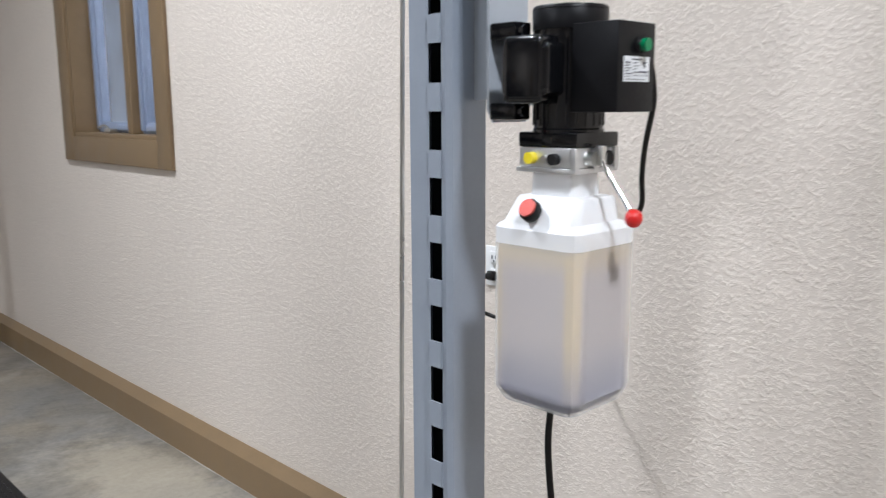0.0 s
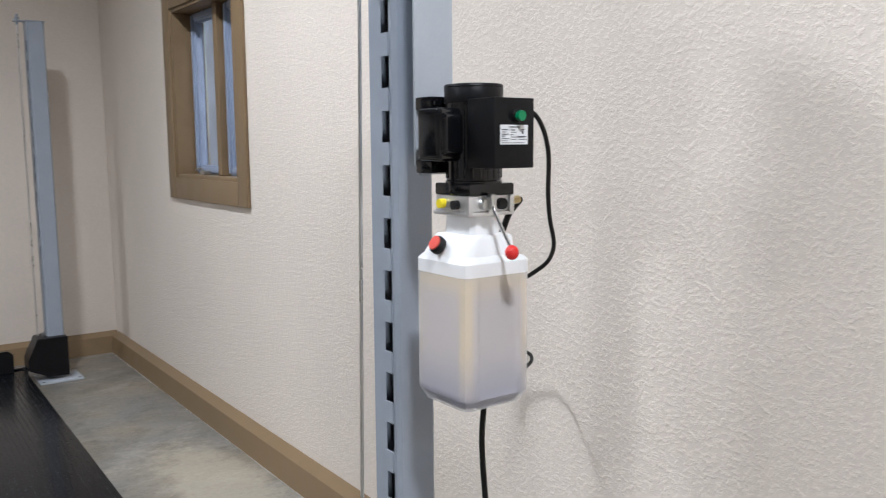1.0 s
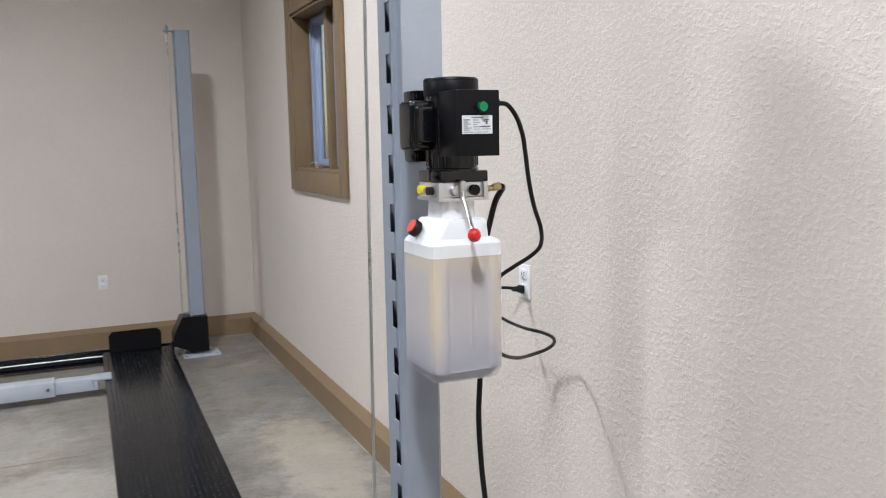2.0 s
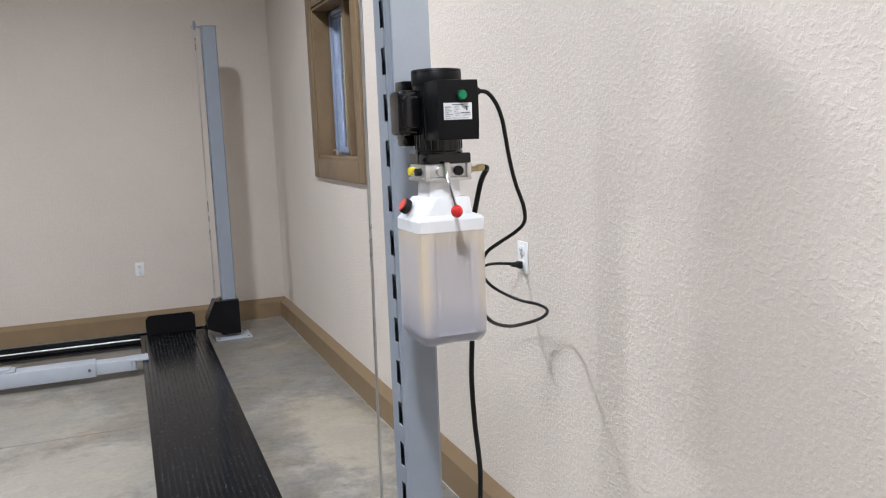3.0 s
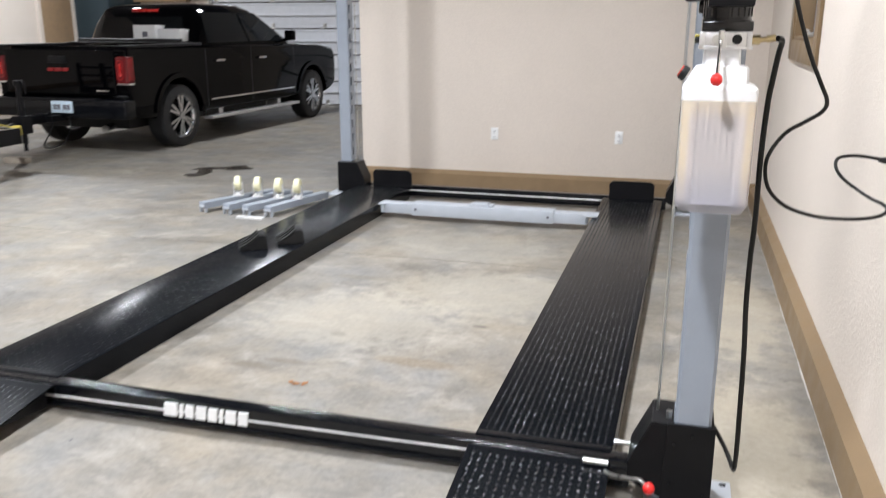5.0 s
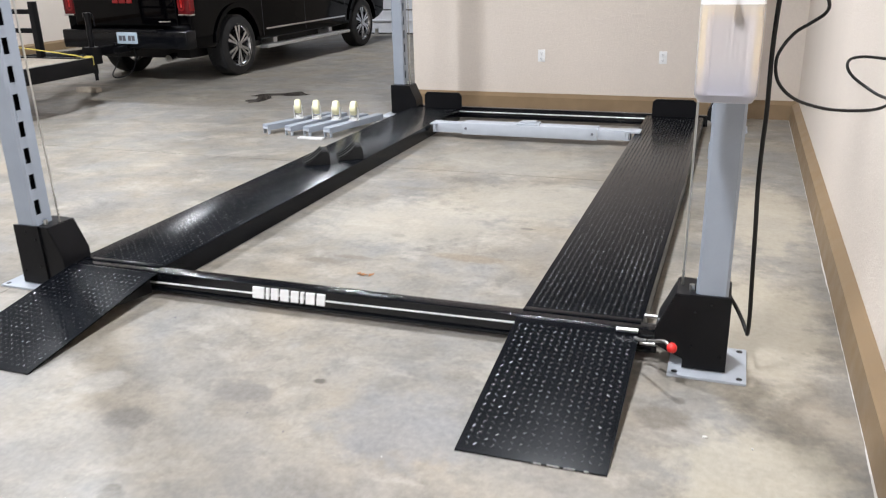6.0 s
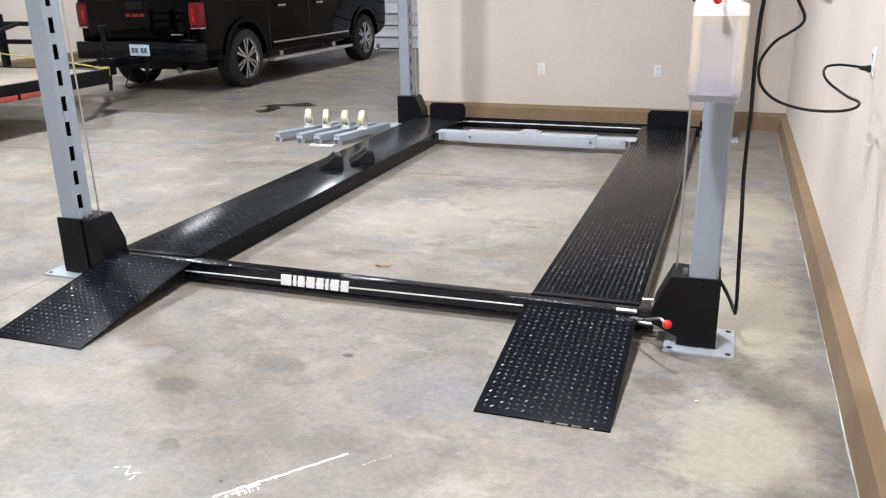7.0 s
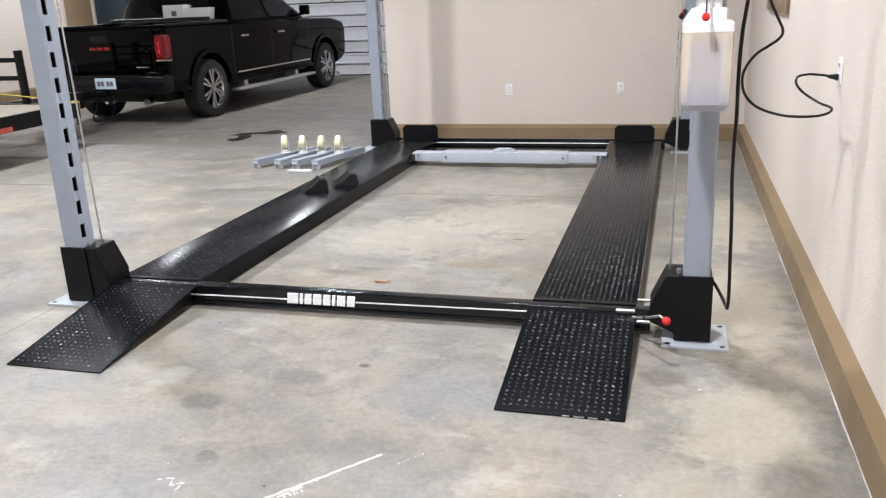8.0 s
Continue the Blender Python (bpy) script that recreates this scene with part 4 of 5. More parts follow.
for x0, x1, z0, z1 in ((-0.010, 0.018, 0.5560, 0.5578), (-0.029, -0.014, 0.5510, 0.5528), (-0.029, -0.018, 0.5470, 0.5482), (-0.029, -0.012, 0.5430, 0.5442), (-0.029, -0.020, 0.5390, 0.5402), (-0.029, -0.010, 0.5350, 0.5362), (-0.029, -0.016, 0.5310, 0.5320),
                       (-0.006, 0.006, 0.5510, 0.5522), (-0.006, 0.010, 0.5465, 0.5475), (-0.006, 0.002, 0.5420, 0.5430), (-0.006, 0.012, 0.5375, 0.5387), (-0.004, 0.008, 0.5330, 0.5340), (0.012, 0.034, 0.5375, 0.5400), (0.024, 0.028, 0.5440, 0.5500), (0.021, 0.031, 0.5510, 0.5530), (0.016, 0.036, 0.5330, 0.5340), (-0.029, 0.030, 0.5270, 0.5278)):
    part("print", box(B(), x0, x1, -0.1284, -0.1274, z0, z1), M_INK, lb)
js = B()
box(js, 0.058, 0.068, -0.110, -0.055, 0.500, 0.600, 0.006)
part("side_cover", js, M_RUBBER, ctrl)
gl = B()
rod(gl, (0.066, -0.075, 0.588), (0.084, -0.075, 0.588), 0.0085, 12)
part("cord_gland", gl, M_RUBBER, ctrl)
cp = B()
box(cp, -0.104, -0.050, -0.020, 0.058, 0.492, 0.596, 0.012, 3)
box(cp, -0.098, -0.050, -0.030, 0.066, 0.505, 0.585, 0.010, 3)
capc = part("capacitor_cover", cp, M_GLOSS, motor, "rounded gloss black capacitor housing")
for z in (0.480, 0.608):
    lug = B()
    box(lug, -0.066, -0.024, 0.060, 0.118, z - 0.014, z + 0.014, 0.005)
    rod(lug, (-0.054, 0.050, z), (-0.054, 0.062, z), 0.008, 6)
    part("mounting_lug", lug, M_GLOSS, motor)
br = B()
prism(br, [(-0.052, 0.462), (0.037, 0.462), (0.037, 1.02), (-0.066, 1.02), (-0.066, 0.485)], "y", 0.118, 0.124)
box(br, 0.022, 0.034, 0.124, 0.234, 0.50, 0.98, 0.002)
box(br, -0.020, 0.030, 0.078, 0.118, 0.49, 0.60, 0.003)
part("mounting_bracket", br, M_GREY, pu, "grey steel mounting bracket")

# hose and power cord
hs = thing("hydraulic_hose", (1.436, 0.933, 1.510), "black hydraulic hose hanging from the pump to the post", "hose")
o = Vector((1.436, 0.933, 1.510))
hose = [(1.436, 0.933, 1.511), (1.449, 0.952, 1.505), (1.447, 0.985, 1.472), (1.442, 1.01, 1.41), (1.437, 1.03, 1.34), (1.434, 1.04, 1.20), (1.438, 1.062, 1.023), (1.436, 1.07, 0.91), (1.436, 1.058, 0.78), (1.442, 1.045, 0.64), (1.449, 1.08, 0.48),
        (1.459, 1.15, 0.28), (1.461, 1.192, 0.185), (1.457, 1.235, 0.172), (1.440, 1.27, 0.20), (1.412, 1.29, 0.245), (1.385, 1.295, 0.285)]
part("hose", tube(B(), [Vector(p) - o for p in hose], 0.0074, 10), M_CORD, hs)
pc = thing("extension_cable", (1.392, 0.866, 1.701), "black power cord looped to the wall outlet", "cord")
o = Vector((1.392, 0.866, 1.701))
cord = [(1.392, 0.866, 1.701), (1.418, 0.866, 1.697), (1.442, 0.866, 1.668), (1.457, 0.867, 1.63), (1.466, 0.872, 1.594), (1.493, 0.902, 1.522), (1.518, 0.922, 1.462), (1.548, 0.940, 1.402), (1.573, 0.985, 1.356), (1.569, 1.026, 1.325), (1.534, 1.058, 1.294), (1.496, 1.070, 1.266),
        (1.464, 1.058, 1.225), (1.448, 1.04, 1.18), (1.462, 1.05, 1.115), (1.515, 1.09, 1.06), (1.60, 1.16, 1.022), (1.68, 1.23, 1.003), (1.76, 1.275, 0.999), (1.805, 1.30, 1.007), (1.824, 1.335, 1.017), (1.823, 1.40, 1.020), (1.806, 1.48, 1.020), (1.778, 1.545, 1.034), (1.735, 1.565, 1.065), (1.712, 1.575, 1.098), (1.722, 1.612, 1.122), (1.765, 1.628, 1.130), (1.82, 1.632, 1.126), (1.874, 1.632, 1.118)]
pcord = part("cord", tube(B(), [Vector(p) - o for p in cord], 0.0054, 10), M_CORD, pc)
pl = B()
rod(pl, (1.846 - o.x, 1.628 - o.y, 1.120 - o.z), (1.876 - o.x, 1.631 - o.y, 1.117 - o.z), 0.0075, 12, 0.012)
box(pl, 1.874 - o.x, EAST - 0.0112 - o.x, 1.616 - o.y, 1.646 - o.y, 1.102 - o.z, 1.130 - o.z, 0.005)
part("plug", pl, M_RUBBER, pc, "moulded black plug")

# ---- pickup truck ----
truck = thing("pickup_truck", (-5.965, 10.02, 0), "glossy black crew-cab pickup truck", "truck", turn=-2.840)
truck.scale = (1.04, 0.96, 0.97)
HW = 0.965


def side_skin():
    """Body side outline in (y, z), with the wheel arches cut out."""
    def arch(c, r, n=12):
        return [(c + r * math.cos(a), 0.42 + r * math.sin(a)) for a in np.linspace(math.pi, 0, n)]
    low = 0.46
    pts = [(-2.860, 0.62)] + [(-2.740, low)] + arch(-1.88, 0.50) + [(-1.30, low - 0.04), (1.36, low - 0.04)] + arch(1.92, 0.50) + [(2.62, low), (2.82, 0.55)]
    top = [(2.86, 0.80), (2.85, 1.06), (2.76, 1.175), (2.3, 1.245), (1.30, 1.285), (1.05, 1.29), (-1.22, 1.315), (-2.840, 1.335), (-2.880, 1.30)]
    return pts + top


bd = B()
prism(bd, side_skin(), "x", -HW, HW)
bmesh.ops.bevel(bd, geom=[e for e in bd.edges if abs(e.verts[0].co.x - e.verts[1].co.x) < 0.01 and e.calc_length() > 0.12 or (abs(e.verts[0].co.x - e.verts[1].co.x) < 0.01 and e.verts[0].co.z > 0.99)], offset=0.05, segments=4, affect="EDGES", profile=0.55)
body = part("body", bd, M_TRUCK, truck, "glossy black body", smooth=35)
cabm = B()


def cab_ring(z, y0, y1, hw, r=0.10):
    return [(-hw, y0 + r, z), (-hw + r, y0, z), (hw - r, y0, z), (hw, y0 + r, z), (hw, y1 - r * 1.6, z), (hw - r * 2.2, y1, z), (-hw + r * 2.2, y1, z), (-hw, y1 - r * 1.6, z)]


loft(cabm, [cab_ring(1.24, -1.27, 1.42, 0.93), cab_ring(1.32, -1.26, 1.30, 0.925), cab_ring(1.60, -1.19, 0.82, 0.83), cab_ring(1.80, -1.10, 0.46, 0.74), cab_ring(1.862, -0.98, 0.30, 0.66), cab_ring(1.885, -0.75, 0.10, 0.50)])
cab = part("cab", cabm, M_TRUCK, truck, "crew cab with dark windows", smooth=50)


def window_side(sx, ya, yb, yc, yd, nm):
    """Tinted pane: bottom from ya to yb, top from yc to yd."""
    bm = B()
    ring = []
    for zz, hw0, hw1, a, b2 in ((1.345, 0.925, 0.916, ya, yb), (1.76, 0.766, 0.757, yc, yd)):
        ring.append((a, b2, zz, hw0 + 0.004))
    a, b2 = ring
    vs = [bm.verts.new((sx * (p + off), y, z)) for off in (0.0, -0.02) for y, z, p in ((a[0], a[2], a[3] - 0.002), (a[1], a[2], a[3] - 0.002), (b2[1], b2[2], b2[3] + 0.004), (b2[0], b2[2], b2[3] + 0.004))]
    for f in ((0, 1, 2, 3), (7, 6, 5, 4), (0, 4, 5, 1), (1, 5, 6, 2), (2, 6, 7, 3), (3, 7, 4, 0)):
        bm.faces.new([vs[i] for i in f])
    bmesh.ops.recalc_face_normals(bm, faces=bm.faces[:])
    part(nm, bm, M_TINT, cab, "dark tinted window", smooth=0)


for sx in (-1, 1):
    window_side(sx, -1.10, -0.05, -0.98, -0.10, "rear_door_window")
    window_side(sx, 0.02, 1.12, -0.03, 0.42, "front_door_window")
    tr = B()
    box(tr, sx * (HW - 0.004), sx * (HW + 0.012), -1.18, 1.25, 0.56, 0.585, 0.004)
    part("side_moulding", tr, M_CHROME, body, "thin chrome moulding")
    for y in (-0.05, 1.28, -1.24):
        part("door_gap", box(B(), sx * (HW - 0.002), sx * (HW + 0.0015), y - 0.004, y + 0.004, 0.48, 1.27), M_SEAM, body)
    for y in (-1.02, 0.13):
        part("door_handle", box(B(), sx * (HW + 0.002), sx * (HW + 0.035), y, y + 0.22, 1.085, 1.118, 0.010), M_CHROME, body, "chrome door handle")
    st = B()
    box(st, sx * 0.88, sx * 1.02, -1.25, 1.32, 0.30, 0.345, 0.012)
    box(st, sx * 0.70, sx * 0.90, -0.9, -0.8, 0.31, 0.45)
    box(st, sx * 0.70, sx * 0.90, 0.8, 0.9, 0.31, 0.45)
    part("running_board", st, M_ALU, truck, "brushed running board")
    mr = B()
    box(mr, sx * 0.96, sx * 1.12, 1.00, 1.10, 1.34, 1.50, 0.03, 3)
    box(mr, sx * 0.90, sx * 1.0, 1.03, 1.09, 1.33, 1.37, 0.01)
    part("wing_mirror", mr, M_TRUCK, cab, "black wing mirror")
    for yw in (-1.88, 1.92):
        fl = B()
        outer = [(yw + 0.555 * math.cos(a), 0.42 + 0.555 * math.sin(a)) for a in np.linspace(math.radians(172), math.radians(8), 18)]
        inner = [(yw + 0.495 * math.cos(a), 0.42 + 0.495 * math.sin(a)) for a in np.linspace(math.radians(8), math.radians(172), 18)]
        prism(fl, outer + inner, "x", sx * (HW - 0.03), sx * (HW + 0.022))
        part("wheel_arch", fl, M_TRUCK, body)
        ty = lathe(B(), ((0.27, -0.13), (0.36, -0.135), (0.395, -0.12), (0.412, -0.08), (0.412, 0.08), (0.395, 0.12), (0.36, 0.135), (0.27, 0.13)), (sx * 0.845, yw, 0.412), "x", 40, True)
        wheel = part("wheel", ty, M_TYRE, truck, "black tyre on a chrome rim")
        trd = B()
        for k in range(48):
            a = 2 * math.pi * k / 48
            for dx in (-0.075, -0.025, 0.025, 0.075):
                m = Matrix.Translation((sx * 0.845 + dx, yw, 0.412)) @ Euler((a + dx, 0, 0)).to_matrix().to_4x4() @ Matrix.Translation((0, 0, 0.409)) @ Matrix.Diagonal((0.042, 0.032, 0.010, 1))
                bmesh.ops.create_cube(trd, size=1, matrix=m)
        part("tread_pattern", trd, M_TYRE, wheel, kind="stuff", smooth=0)
        rim = B()
        lathe(rim, ((0.268, 0.122 * sx), (0.288, 0.133 * sx), (0.288, 0.10 * sx), (0.268, 0.085 * sx), (0.262, -0.10 * sx), (0.245, -0.10 * sx), (0.252, 0.09 * sx)), (sx * 0.845, yw, 0.412), "x", 40, True)
        rr = part("rim", rim, M_RIM, wheel, "chrome rim")
        for k in range(6):
            for side in (-0.16, 0.16):
                a = 2 * math.pi * k / 6 + side
                sp = B()
                m = Matrix.Translation((sx * 0.955, yw, 0.412)) @ Euler((a, 0, 0)).to_matrix().to_4x4()
                v = [m @ Vector(q) for q in ((-0.03, -0.016, 0.03), (0.012, -0.012, 0.03), (0.012, 0.012, 0.03), (-0.03, 0.016, 0.03), (-0.03, -0.026, 0.268), (0.006, -0.020, 0.268), (0.006, 0.020, 0.268), (-0.03, 0.026, 0.268))]
                vv = [sp.verts.new(q) for q in v]
                for f in ((0, 1, 2, 3), (7, 6, 5, 4), (0, 4, 5, 1), (1, 5, 6, 2), (2, 6, 7, 3), (3, 7, 4, 0)):
                    sp.faces.new([vv[i] for i in f])
                bmesh.ops.recalc_face_normals(sp, faces=sp.faces[:])
                part("spoke", sp, M_RIM, wheel)
        part("hub", rod(B(), (sx * 0.92, yw, 0.412), (sx * 0.975, yw, 0.412), 0.062, 20, 0.05), M_RIM, wheel)
        part("brake_disc", rod(B(), (sx * 0.80, yw, 0.412), (sx * 0.84, yw, 0.412), 0.18, 24), M_BLACKM, wheel)
    lamp = B()
    box(lamp, sx * 0.80, sx * 0.975, -2.895, -2.770, 0.88, 1.22, 0.03, 3)
    tl = part("tail_lamp", lamp, M_LENS, body, "red tail lamp")
    for r_out, r_in, y_, mt, nm in ((0.062, 0.040, -2.904, M_BADGE, "lamp_ring"), (0.016, 0.004, -2.900, M_RED, "lamp_core")):
        el = B()
        outer, inner = [], []
        for k in range(24):
            a = 2 * math.pi * k / 24
            dz = 0.062 if math.sin(a) >= 0 else -0.062
            for lst, r_ in ((outer, r_out), (inner, r_in)):
                lst.append((sx * 0.868 + r_ * 0.8 * math.cos(a), 1.055 + dz + r_ * math.sin(a)))
        for k in range(24):
            q = [outer[k], outer[(k + 1) % 24], inner[(k + 1) % 24], inner[k]]
            el.faces.new([el.verts.new((x, y_, z)) for x, z in q])
        bmesh.ops.remove_doubles(el, verts=el.verts[:], dist=1e-5)
        ext = bmesh.ops.extrude_face_region(el, geom=el.faces[:])
        bmesh.ops.translate(el, vec=(0, 0.014, 0), verts=[g for g in ext["geom"] if isinstance(g, bmesh.types.BMVert)])
        bmesh.ops.recalc_face_normals(el, faces=el.faces[:])
        part(nm, el, mt, tl)
    part("lamp_strip", box(B(), sx * 0.955, sx * 0.982, -2.880, -2.790, 0.93, 1.19, 0.008), M_BADGE, tl)
    part("lamp_base", box(B(), sx * 0.81, sx * 0.978, -2.898, -2.790, 0.872, 0.895, 0.008), M_CHROME, tl)

rw = B()
prism(rw, [(-0.70, 1.36), (0.70, 1.36), (0.60, 1.70), (-0.60, 1.70)], "y", -1.27, -1.17)
for v in rw.verts:
    v.co.y += (v.co.z - 1.36) * 0.30
part("rear_window", rw, M_TINT, cab, "dark tinted rear window")
bl = B()
box(bl, -0.20, 0.20, -1.135, -1.07, 1.765, 1.805, 0.008)
part("brake_light", bl, M_RED, cab, "red high brake light")
ws = B()
prism(ws, [(-0.78, 1.33), (0.78, 1.33), (0.62, 1.76), (-0.62, 1.76)], "y", 1.24, 1.27)
for v in ws.verts:
    v.co.y -= (v.co.z - 1.33) * 1.72
part("windscreen", ws, M_TINT, cab, "dark windscreen")
tg = B()
box(tg, -0.79, 0.79, -2.906, -2.860, 0.74, 1.30, 0.02, 3)
gate = part("tailgate", tg, M_TRUCK, body, "black tailgate")
part("tailgate_handle", box(B(), -0.13, 0.13, -2.918, -2.900, 1.13, 1.22, 0.012), M_TRIM, gate)
for x, wd in ((-0.155, 0.09), (-0.05, 0.10), (0.065, 0.085)):
    part("badge", box(B(), x, x + wd, -2.918, -2.903, 1.03, 1.075, 0.008), M_BADGE, gate, "plain red badge block")
part("small_badge", box(B(), 0.52, 0.70, -2.910, -2.904, 0.79, 0.81, 0.002), M_CHROME, gate)
bp = B()
box(bp, -0.97, 0.97, -3.000, -2.790, 0.46, 0.70, 0.035, 3)
bump = part("rear_bumper", bp, M_BLACK, truck, "gloss black rear bumper")
part("bumper_step", box(B(), -0.55, 0.55, -3.015, -2.870, 0.665, 0.705, 0.01), M_TRIM, bump)
lp = part("number_plate", box(B(), -0.075, 0.235, -3.018, -3.003, 0.525, 0.675, 0.006), M_PLATE, bump, "pale blue plate with plain bars")
for x in (-0.04, 0.015, 0.10, 0.155):
    part("plate_bar", box(B(), x, x + 0.045, -3.020, -3.017, 0.565, 0.63), M_INK, lp)
part("exhaust", rod(B(), (0.62, -2.820, 0.36), (0.66, -3.000, 0.345), 0.045, 18), M_CHROME, truck, "chrome exhaust tip")
un = B()
box(un, -0.70, 0.70, -2.6, 2.3, 0.30, 0.60, 0.02)
rod(un, (-0.8, -1.88, 0.412), (0.8, -1.88, 0.412), 0.06)
rod(un, (-0.8, 1.92, 0.412), (0.8, 1.92, 0.412), 0.05)
part("chassis", un, M_TRIM, truck)
ht = B()
box(ht, -0.05, 0.05, -3.160, -2.740, 0.42, 0.50, 0.01)
ball(ht, (0, -3.140, 0.53), 0.028)
part("tow_hitch", ht, M_BLACKM, truck)
for sx in (-1, 1):
    part("bed_rail", box(B(), sx * 0.955, sx * 0.80, -2.840, -1.28, 1.315, 1.350, 0.014), M_TRIM, body, "black bed rail cap")
rc = B()
tube(rc, [(-0.80, -1.52, 1.375), (0.80, -1.52, 1.375)], 0.032, 14, 1)
box(rc, -0.84, 0.84, -1.7, -1.30, 1.345, 1.362, 0.006)
part("rolled_bed_cover", rc, M_RUBBER, truck, "rolled black bed cover")

for at, sz, nm in (((-5.83, 8.75, 1.323), (0.34, 0.26, 0.21), 0), ((-5.44, 8.73, 1.323), (0.34, 0.26, 0.16), 1)):
    bx = thing("white_box", (at[0], at[1], at[2]), "white cardboard box on the truck bed cover", "box", "boxes on the bed")
    part("carton", box(B(), -sz[0] / 2, sz[0] / 2, -sz[1] / 2, sz[1] / 2, 0.003, sz[2], 0.004), M_WHITE, bx)
    part("flap", box(B(), -sz[0] / 2, sz[0] / 2, -sz[1] / 2, 0.0, sz[2], sz[2] + 0.006, 0.002), M_WHITE, bx)
    if not nm:
        part("print", box(B(), -0.03, 0.05, -sz[1] / 2 - 0.002, -sz[1] / 2 + 0.001, 0.06, 0.13), M_INK, bx)

# ---- utility trailer behind the pickup ----
trl = thing("utility_trailer", (-6.28, 3.6, 0), "black utility trailer with a weathered board deck", "trailer")
DW, Y0, Y1, DZ = 1.03, -2.4, 2.0, 0.52
for k in range(9):
    x = -DW + 0.07 + k * (2 * DW - 0.14) / 9
    part("deck_board", box(B(), x + 0.004, x + (2 * DW - 0.14) / 9 - 0.004, Y0 + 0.05, Y1 - 0.05, DZ - 0.04, DZ, 0.004), M_WOOD, trl)
fr = B()
for sx in (-1, 1):
    box(fr, sx * (DW - 0.06), sx * DW, Y0, Y1, DZ - 0.15, DZ + 0.012, 0.006)
box(fr, -DW + 0.06, DW - 0.06, Y0, Y0 + 0.06, DZ - 0.15, DZ + 0.012, 0.006)
box(fr, -DW + 0.06, DW - 0.06, Y1 - 0.06, Y1, DZ - 0.15, DZ + 0.012, 0.006)
part("deck_frame", fr, M_BLACKM, trl)
for x, y in ((-DW + 0.03, Y1 - 0.03), (-DW + 0.03, Y1 - 0.75), (-0.40, Y1 - 0.03), (0.36, Y1 - 0.03)):
    part("rail_post", box(B(), x - 0.034, x + 0.034, y - 0.034, y + 0.034, DZ, DZ + 0.60, 0.004), M_BLACKM, trl)
for z in (0.27, 0.47):
    part("rail", box(B(), -DW + 0.0, 0.34, Y1 - 0.055, Y1 - 0.005, DZ + z, DZ + z + 0.05, 0.004), M_BLACKM, trl, "black square-tube rail")
part("rail_brace", tube(B(), [(-DW + 0.03, Y1 - 0.75, DZ + 0.10), (-0.10, Y1 - 0.05, DZ + 0.50)], 0.024, 8, 1), M_BLACKM, trl)
tn = B()
for sx in (-1, 1):
    tube(tn, [(sx * 0.75, Y1 - 0.1, DZ - 0.09), (0.06, 3.1, DZ - 0.07)], 0.045, 8, 1)
box(tn, 0.0, 0.12, 2.95, 3.55, DZ - 0.12, DZ - 0.02, 0.01)
part("tongue", tn, M_BLACKM, trl, "black A-frame tongue")
jw = B()
rod(jw, (0.40, 2.72, 0.25), (0.40, 2.72, 0.92), 0.032, 14)
rod(jw, (0.40, 2.72, 0.90), (0.40, 2.72, 0.95), 0.045, 14)
tube(jw, [(0.40, 2.72, 0.93), (0.48, 2.72, 0.93), (0.49, 2.72, 0.80)], 0.009, 8, 2)
rod(jw, (0.40, 2.72, 0.17), (0.40, 2.72, 0.25), 0.022, 12)
box(jw, 0.30, 0.46, 2.66, 2.80, 0.36, 0.56, 0.012)
part("tongue_jack", jw, M_BLACKM, trl, "black tongue jack with crank")
for sx in (-1, 1):
    for y in (-0.75, 0.05):
        wt = part("wheel", lathe(B(), ((0.17, -0.09), (0.28, -0.095), (0.31, -0.07), (0.315, 0), (0.31, 0.07), (0.28, 0.095), (0.17, 0.09)), (sx * 0.80, y, 0.315), "x", 30), M_TYRE, trl)
        part("rim", rod(B(), (sx * 0.74, y, 0.315), (sx * 0.87, y, 0.315), 0.175, 24), M_STEEL, wt)
ax = B()
rod(ax, (-0.8, -0.75, 0.315), (0.8, -0.75, 0.315), 0.035)
rod(ax, (-0.8, 0.05, 0.315), (0.8, 0.05, 0.315), 0.035)
box(ax, -0.55, -0.45, -1.0, 0.3, 0.32, DZ - 0.14)
box(ax, 0.45, 0.55, -1.0, 0.3, 0.32, DZ - 0.14)
part("axle", ax, M_BLACKM, trl)
for k in range(3):
    part("reflector_tape", box(B(), DW, DW + 0.004, 0.10 + k * 0.30, 0.36 + k * 0.30, DZ - 0.145, DZ - 0.095, 0.001), M_TAPE, trl, "worn red reflective tape")
strap = B()
tube(strap, [(-0.75, 1.0, DZ + 0.36), (-0.1, 1.5, DZ + 0.22), (0.85, 1.98, DZ + 0.03), (DW + 0.005, 2.0, DZ - 0.06)], 0.006, 6, 4)
sp = part("tie_strap", strap, M_STRAP, trl, "yellow tie-down strap")
part("ratchet", box(B(), 0.93, 1.02, 1.98, 2.025, DZ - 0.07, DZ + 0.03, 0.008), M_STRAP, sp)
part("safety_chain", tube(B(), [(0.18, 3.47, 0.46), (0.30, 3.22, 0.30), (0.40, 3.0, 0.20), (0.52, 2.95, 0.17), (0.60, 3.1, 0.22), (0.52, 3.32, 0.36), (0.26, 3.62, 0.45)], 0.008, 8), M_BLACKM, trl, "dark safety chain")
bag = thing("wood_block", (-6.2, 6.45, 0.0), "pale wood block on the floor under the trailer", "wood block")
part("block", box(B(), -0.10, 0.20, -0.05, 0.05, 0.0, 0.06, 0.006), M_WOOD, bag)
rmp = thing("loading_ramp", (-6.5, 2.6, DZ + 0.0), "black steel loading ramp leaning on the trailer deck", "ramp")
lr = B()
